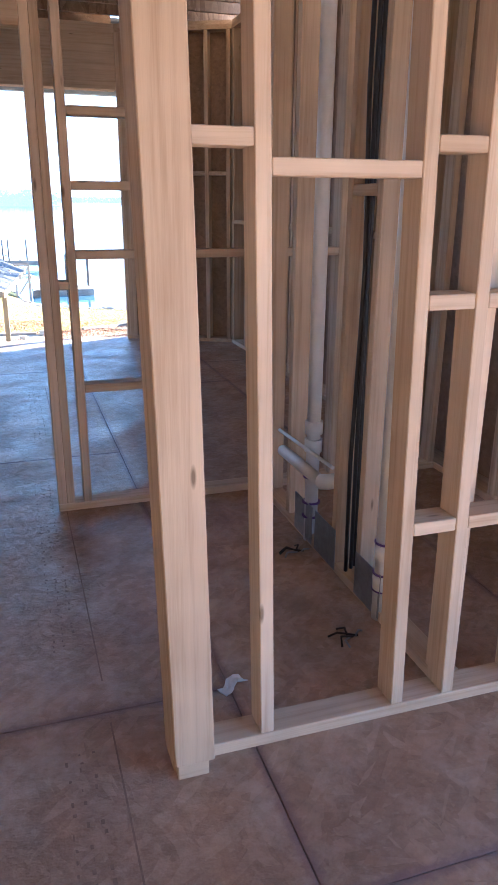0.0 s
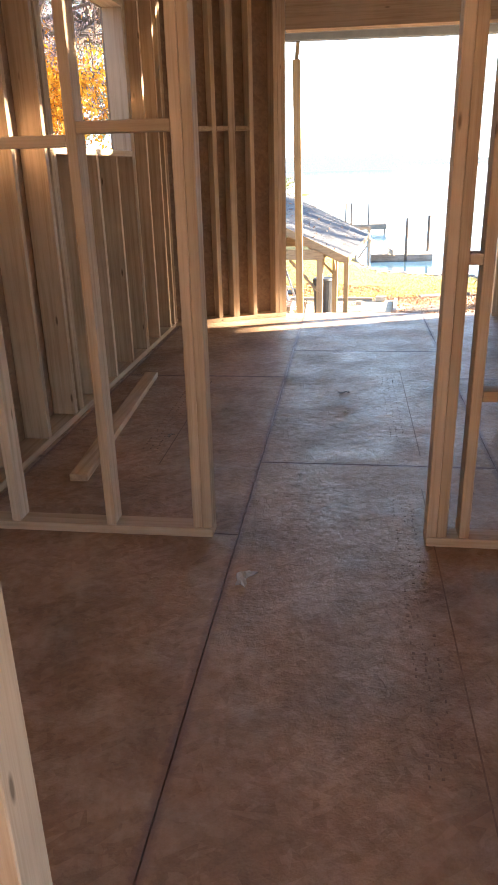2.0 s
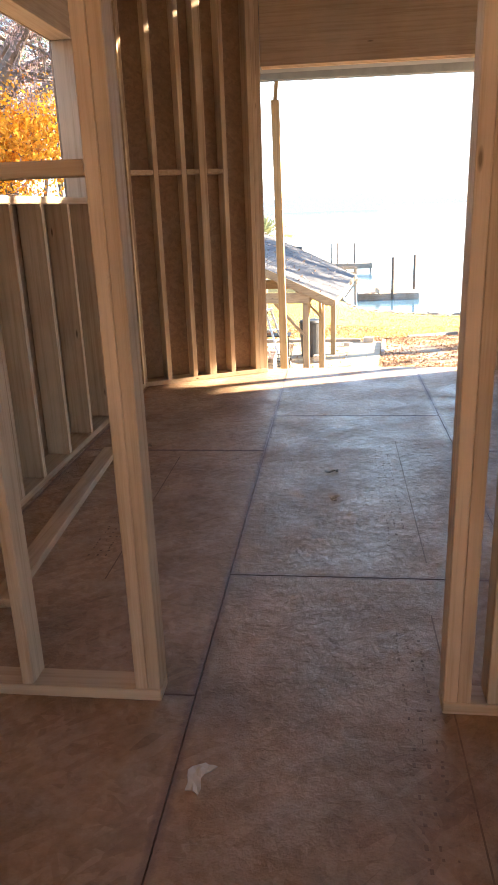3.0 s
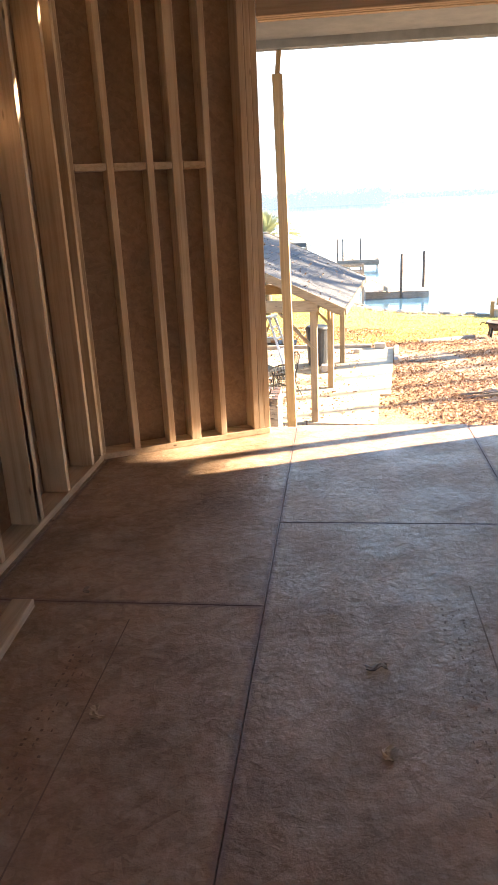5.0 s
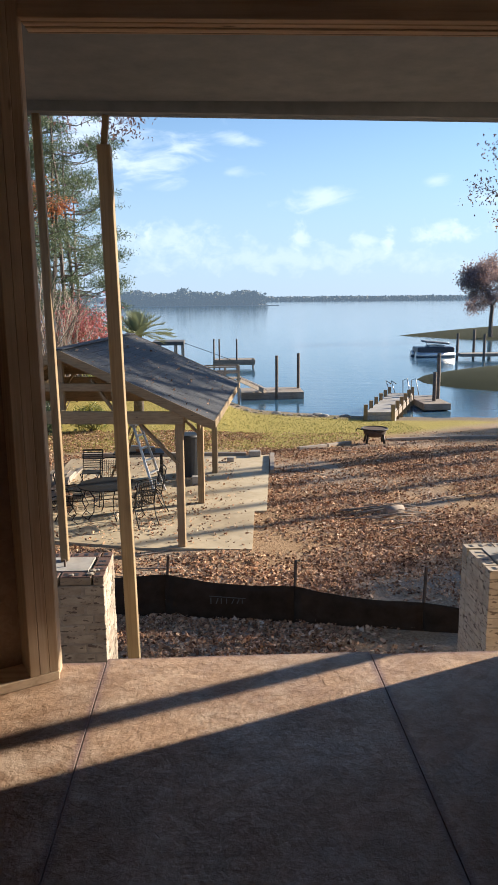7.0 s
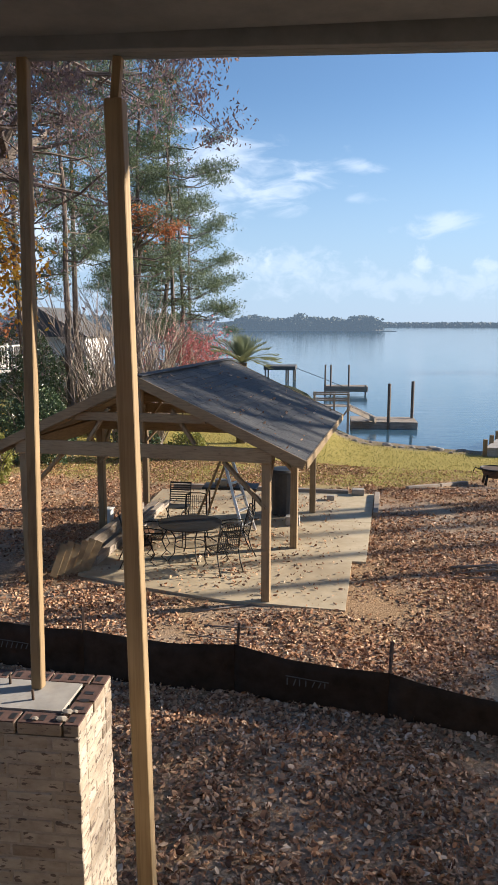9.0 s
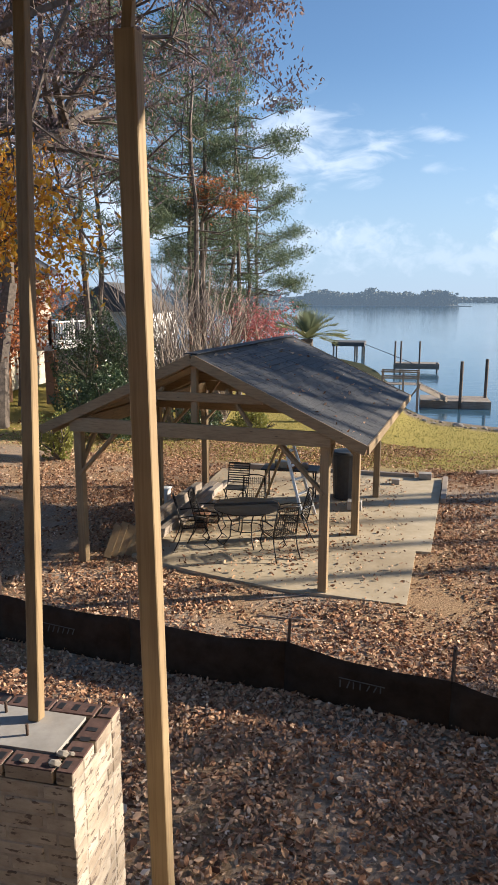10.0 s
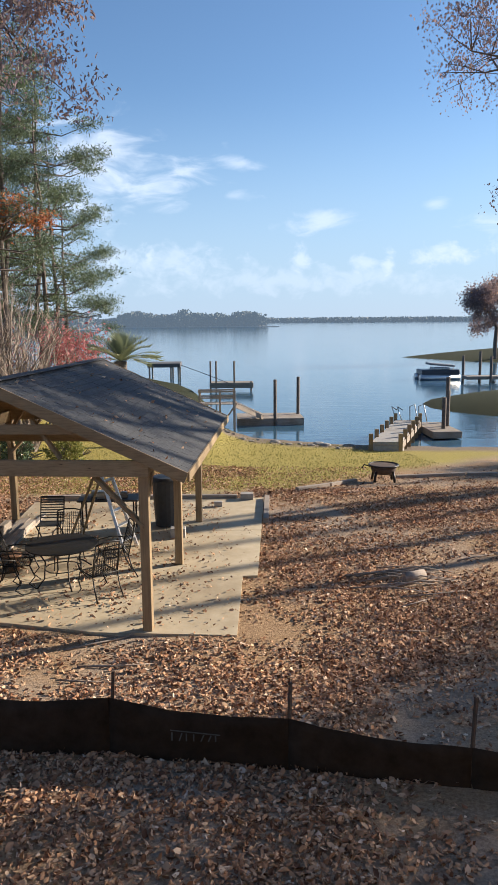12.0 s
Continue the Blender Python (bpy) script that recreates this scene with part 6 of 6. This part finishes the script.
# evergreen shrubs
for cx, cy, rx, rz, n, mt, lb in ((-9.2, 30.5, 1.5, 1.25, 9000, holly_leaf, "rounded dark evergreen holly shrub"), (-11.2, 34.5, 1.6, 2.2, 7000, holly_leaf, "dark evergreen behind the holly"), (-8.7, 26.2, 0.55, 0.7, 1500, shrub_leaf, "small yellow-green shrub by the yard"), (-4.6, 33.5, 0.7, 0.55, 1800, shrub_leaf, "low yellow-green shrub behind the pavilion"), (-6.3, 32.5, 0.9, 0.7, 2500, holly_leaf, "low dark evergreen shrub near the pavilion"),
                                  (-13.5, 46.0, 2.4, 1.9, 5000, oak_leaf, "brown undergrowth below the pines"), (-10.5, 48.0, 2.2, 1.8, 5000, oak_leaf, "brown undergrowth below the pines by the shore"), (-12.2, 41.0, 1.8, 1.9, 4500, holly_leaf, "dark evergreen undergrowth below the pines"), (-16.8, 45.0, 2.6, 2.6, 6000, holly_leaf, "dark evergreen undergrowth near the houses"), (-8.4, 52.0, 2.0, 1.5, 4000, shrub_leaf, "yellowish undergrowth on the shore bank"), (-20.5, 50.0, 3.0, 3.2, 6000, oak_leaf, "tall brown undergrowth near the houses")):
    z = land(cx, cy)
    rg = np.random.default_rng(int(abs(cx * 100)))
    t = thing("shrub", (cx, cy, z), lb, "shrub", group="evergreen shrubs")
    part("foliage", leaf_quads(scatter_ring(cx, cy, z + rz * 0.95, rx, rx * 0.9, rz, n, rg), 0.11, rg), mt, t)
    segs, tips = [], []
    for k in range(7):
        grow(random.Random(k), Vector((cx, cy, z - 0.1)), Vector((random.gauss(0, 0.4), random.gauss(0, 0.4), 1)), rz * 1.2, 0.04, 1, segs, tips, 0.4)
    part("woody_base", segment_mesh(segs), bark, t)
# palmetto behind the pavilion
PX, PY = -3.2, 38.0
palm = thing("palm_tree", (PX, PY, land(PX, PY)), "low palm with a fan of long arching fronds", "palm")
part("trunk", tubed([(PX, PY, land(PX, PY) - 0.1), (PX, PY, land(PX, PY) + 3.5)], 0.22, 10, 0.26), bark, palm)
rnd = random.Random(8)
for k in range(44):
    a, el = rnd.uniform(0, 6.28), rnd.uniform(0.05, 1.45)
    p, vs, fs = Vector((PX, PY, land(PX, PY) + 3.5)), [], []
    d = Vector((math.cos(a) * math.cos(el), math.sin(a) * math.cos(el), math.sin(el)))
    side = d.cross(Vector((0, 0, 1))).normalized()
    for s in range(11):
        q = p + d * 0.175 * s + Vector((0, 0, -0.006 * s * s))
        wid = 0.30 * math.sin(math.pi * (s + 1) / 12)
        for sg in (-1, 1):
            tipq = q + side * sg * wid + d * 0.22 + Vector((0, 0, -0.10 * wid))
            vs.append(tuple(tipq))
        vs.append(tuple(q))
        if s:
            o = 3 * s
            fs += [(o - 1, o + 2, o), (o + 2, o - 1, o + 1)]
    part("frond", (vs, fs), palm_leaf, palm)

# ---- neighbours' houses ----
def railing(parent, p, q, z, h=0.9, n=18):
    p, q = Vector(p), Vector(q)
    for zz in (z + 0.08, z + h):
        part("rail", sticked((*p, zz), (*q, zz), 0.06, 0.07), white_paint, parent)
    for k in range(n + 1):
        c = p + (q - p) * k / n
        big = k % 9 == 0
        part("baluster", sticked((*c, z), (*c, z + h + (0.12 if big else 0)), 0.11 if big else 0.035, 0.11 if big else 0.035, (0, 1, 0)), white_paint, parent)


hz = land(-16, 36) + 0.55
house = thing("neighbour_house", (-19, 38, hz), "pale neighbouring house with a white railed deck", "house")
part("wall", boxed((-26, 34.5, hz - 0.3), (-17.4, 43, hz + 5.2), 0), siding_mat, house)
for k in range(26):
    part("siding_course", boxed((-17.39, 34.5, hz + 0.2 * k), (-17.37 + 0.012 * (k % 2), 43, hz + 0.2 * k + 0.19), 0), siding_mat, house)
bm = bmesh.new()
prof = [(-26.5, hz + 5.2), (-16.7, hz + 5.2), (-21.6, hz + 8.0)]
va = [bm.verts.new((x, 34.0, z)) for x, z in prof]
vb = [bm.verts.new((x, 43.5, z)) for x, z in prof]
bm.faces.new(va); bm.faces.new(vb[::-1])
for i in range(3):
    bm.faces.new((va[i], va[(i + 1) % 3], vb[(i + 1) % 3], vb[i]))
bmesh.ops.recalc_face_normals(bm, faces=bm.faces[:])
part("roof", bm, roof_far, house)
part("deck", boxed((-17.36, 34.4, hz + 1.95), (-13.0, 38.6, hz + 2.15), 0.01), white_paint, house)
railing(house, (-17.3, 34.45), (-13.05, 34.45), hz + 2.16)
railing(house, (-13.05, 34.45), (-13.05, 38.5), hz + 2.16)
for x, y in ((-13.1, 34.5), (-15.2, 34.5), (-17.2, 34.5), (-13.1, 38.4)):
    part("pier", sticked((x, y, hz - 0.2), (x, y, hz + 1.95), 0.38, 0.38, (0, 1, 0)), terracotta, house)
for y in (35.4, 37.6, 40.0):
    wdw = part("window", boxed((-17.35, y, hz + 2.9), (-17.31, y + 0.9, hz + 4.4), 0), glass_far, house)
    part("window_frame", boxed((-17.33, y - 0.08, hz + 2.82), (-17.30, y + 0.98, hz + 2.9), 0), white_paint, wdw)
part("column", sticked((-16.6, 34.45, hz + 2.16), (-16.6, 34.45, hz + 5.2), 0.16, 0.16, (0, 1, 0)), siding_mat, house)
h2 = land(-13, 62)
cot = thing("far_house", (-17, 64, h2), "white gabled house behind the trees", "house")
CX = -5.5
part("wall", boxed((-20.5 + CX, 62, h2 - 0.3), (-13.0 + CX, 68, h2 + 4.4), 0), white_paint, cot)
bm = bmesh.new()
prof = [(-20.9 + CX, h2 + 4.3), (-12.6 + CX, h2 + 4.3), (-16.7 + CX, h2 + 6.6)]
va = [bm.verts.new((x, 61.4, z)) for x, z in prof]
vb = [bm.verts.new((x, 68.5, z)) for x, z in prof]
bm.faces.new(va); bm.faces.new(vb[::-1])
for i in range(3):
    bm.faces.new((va[i], va[(i + 1) % 3], vb[(i + 1) % 3], vb[i]))
bmesh.ops.recalc_face_normals(bm, faces=bm.faces[:])
part("roof", bm, roof_far, cot)
for x in (-19.4 + CX, -17.3 + CX, -15.2 + CX):
    part("window", boxed((x, 61.95, h2 + 1.2), (x + 1.0, 61.99, h2 + 2.8), 0), glass_far, cot)

# ---- far shores ----
def far_woods(name, label, x0, x1, y, depth, h0, h1, n, size, seed):
    rg = np.random.default_rng(seed)
    pts_ = []
    xs_ = np.linspace(x0, x1, max(12, int((x1 - x0) / (size * 1.1))))
    for x in xs_:
        h = h0 + (h1 - h0) * max(0.0, 0.45 + 0.45 * noise.noise(Vector((x / (size * 7), seed, 0))) + 0.55 * noise.noise(Vector((x / (size * 1.9), seed, 5)))) * min(1.0, 0.35 + min(x - x0, x1 - x) / (0.08 * (x1 - x0)))
        m_ = int(n / len(xs_))
        px = x + rg.normal(size=m_) * size * 0.8
        py = y + rg.uniform(0, depth, size=m_)
        pz = WATER + 0.5 + h * rg.uniform(0, 1, size=m_) ** 0.8
        pts_ += list(zip(px, py, pz))
    ob = part(name, leaf_quads(pts_, size, rg, aspect=0.85), hazed_far_leaf)
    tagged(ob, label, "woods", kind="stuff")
    # the bank takes the same glowing haze colour as the woods
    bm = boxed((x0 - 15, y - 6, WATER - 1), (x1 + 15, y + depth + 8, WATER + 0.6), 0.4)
    tagged(part(name + "_bank", bm, hazed_far_leaf), "low far bank of the lake", "bank", kind="structure")


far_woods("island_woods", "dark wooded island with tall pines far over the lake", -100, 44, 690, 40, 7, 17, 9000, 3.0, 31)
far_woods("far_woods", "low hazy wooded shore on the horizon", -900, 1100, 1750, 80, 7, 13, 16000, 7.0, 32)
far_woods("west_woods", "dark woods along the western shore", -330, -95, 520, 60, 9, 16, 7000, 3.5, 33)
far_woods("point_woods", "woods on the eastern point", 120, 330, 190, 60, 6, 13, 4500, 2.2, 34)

# ---- strand board floor, sheet by sheet ----
floor = thing("floor", (0.7, 3, 0), "dirty strand board subfloor in staggered sheets", "floor", kind="structure")
X0 = -0.11
cols = [X0 + 1.14 * k for k in range(-2, 3)]
for ci, xs in enumerate(cols):
    lo_x, hi_x = max(xs, WEST - 0.14), min(xs + 1.14, EAST + 0.14)
    if hi_x - lo_x < 0.02:
        continue
    y = (6.88 if ci % 2 == 0 else 6.12) - 2.315 * 5
    while y < EDGE:
        lo_y, hi_y = max(y, SOUTH - 0.14), min(y + 2.315, EDGE)
        if hi_y - lo_y > 0.03:
            bm = boxed((lo_x + 0.0012, lo_y + 0.0012, -0.02), (hi_x - 0.0012, hi_y - 0.0012, random.uniform(-0.001, 0.0)), 0.002)
            for a, b in ((BAY_A, BAY_B), (BAY_C, BAY_D)):
                run = (b - a).normalized()
                out = Vector((-run.y, run.x, 0))
                bmesh.ops.bisect_plane(bm, geom=bm.verts[:] + bm.edges[:] + bm.faces[:], plane_co=a + out * 0.13, plane_no=out, clear_outer=True)
                bmesh.ops.holes_fill(bm, edges=bm.edges[:])
            if len(bm.faces) > 3:
                part("floor_sheet", bm, osb_floor, floor)
            else:
                bm.free()
        y += 2.315
under = prism(bmesh.new(), [(WEST - 0.13, SOUTH - 0.13), (EAST + 0.13, SOUTH - 0.13), (EAST + 0.13, 7.74), (1.76, 8.40), (-0.37, 8.40), (WEST - 0.13, 7.74)], -0.28, -0.0215)
part("joist_deck", under, grey_wood["x"], floor)
# faded stamps along the nailing line, unreadable
for x, y0, y1 in ((0.57, 1.2, 2.1), (0.57, 2.6, 4.2), (0.60, 4.9, 6.2), (-0.02, 0.2, 1.1), (-0.70, 4.7, 5.9)):
    bm = bmesh.new()
    y = y0
    while y < y1:
        for k in range(3):
            if random.random() < 0.7:
                xx = x - 0.05 + 0.035 * k + random.uniform(-0.004, 0.004)
                ln = random.uniform(0.006, 0.018)
                box(bm, (xx, y, 0.0004), (xx + random.uniform(0.003, 0.010), y + ln, 0.0012))
        y += random.uniform(0.022, 0.05)
    part("printed_stamp", bm, floor_ink, floor, "faded dark print, unreadable")
    part("chalk_line", boxed((x + 0.085, y0 - 0.2, 0.0004), (x + 0.09, y1 + 0.1, 0.001), 0), floor_ink, floor)
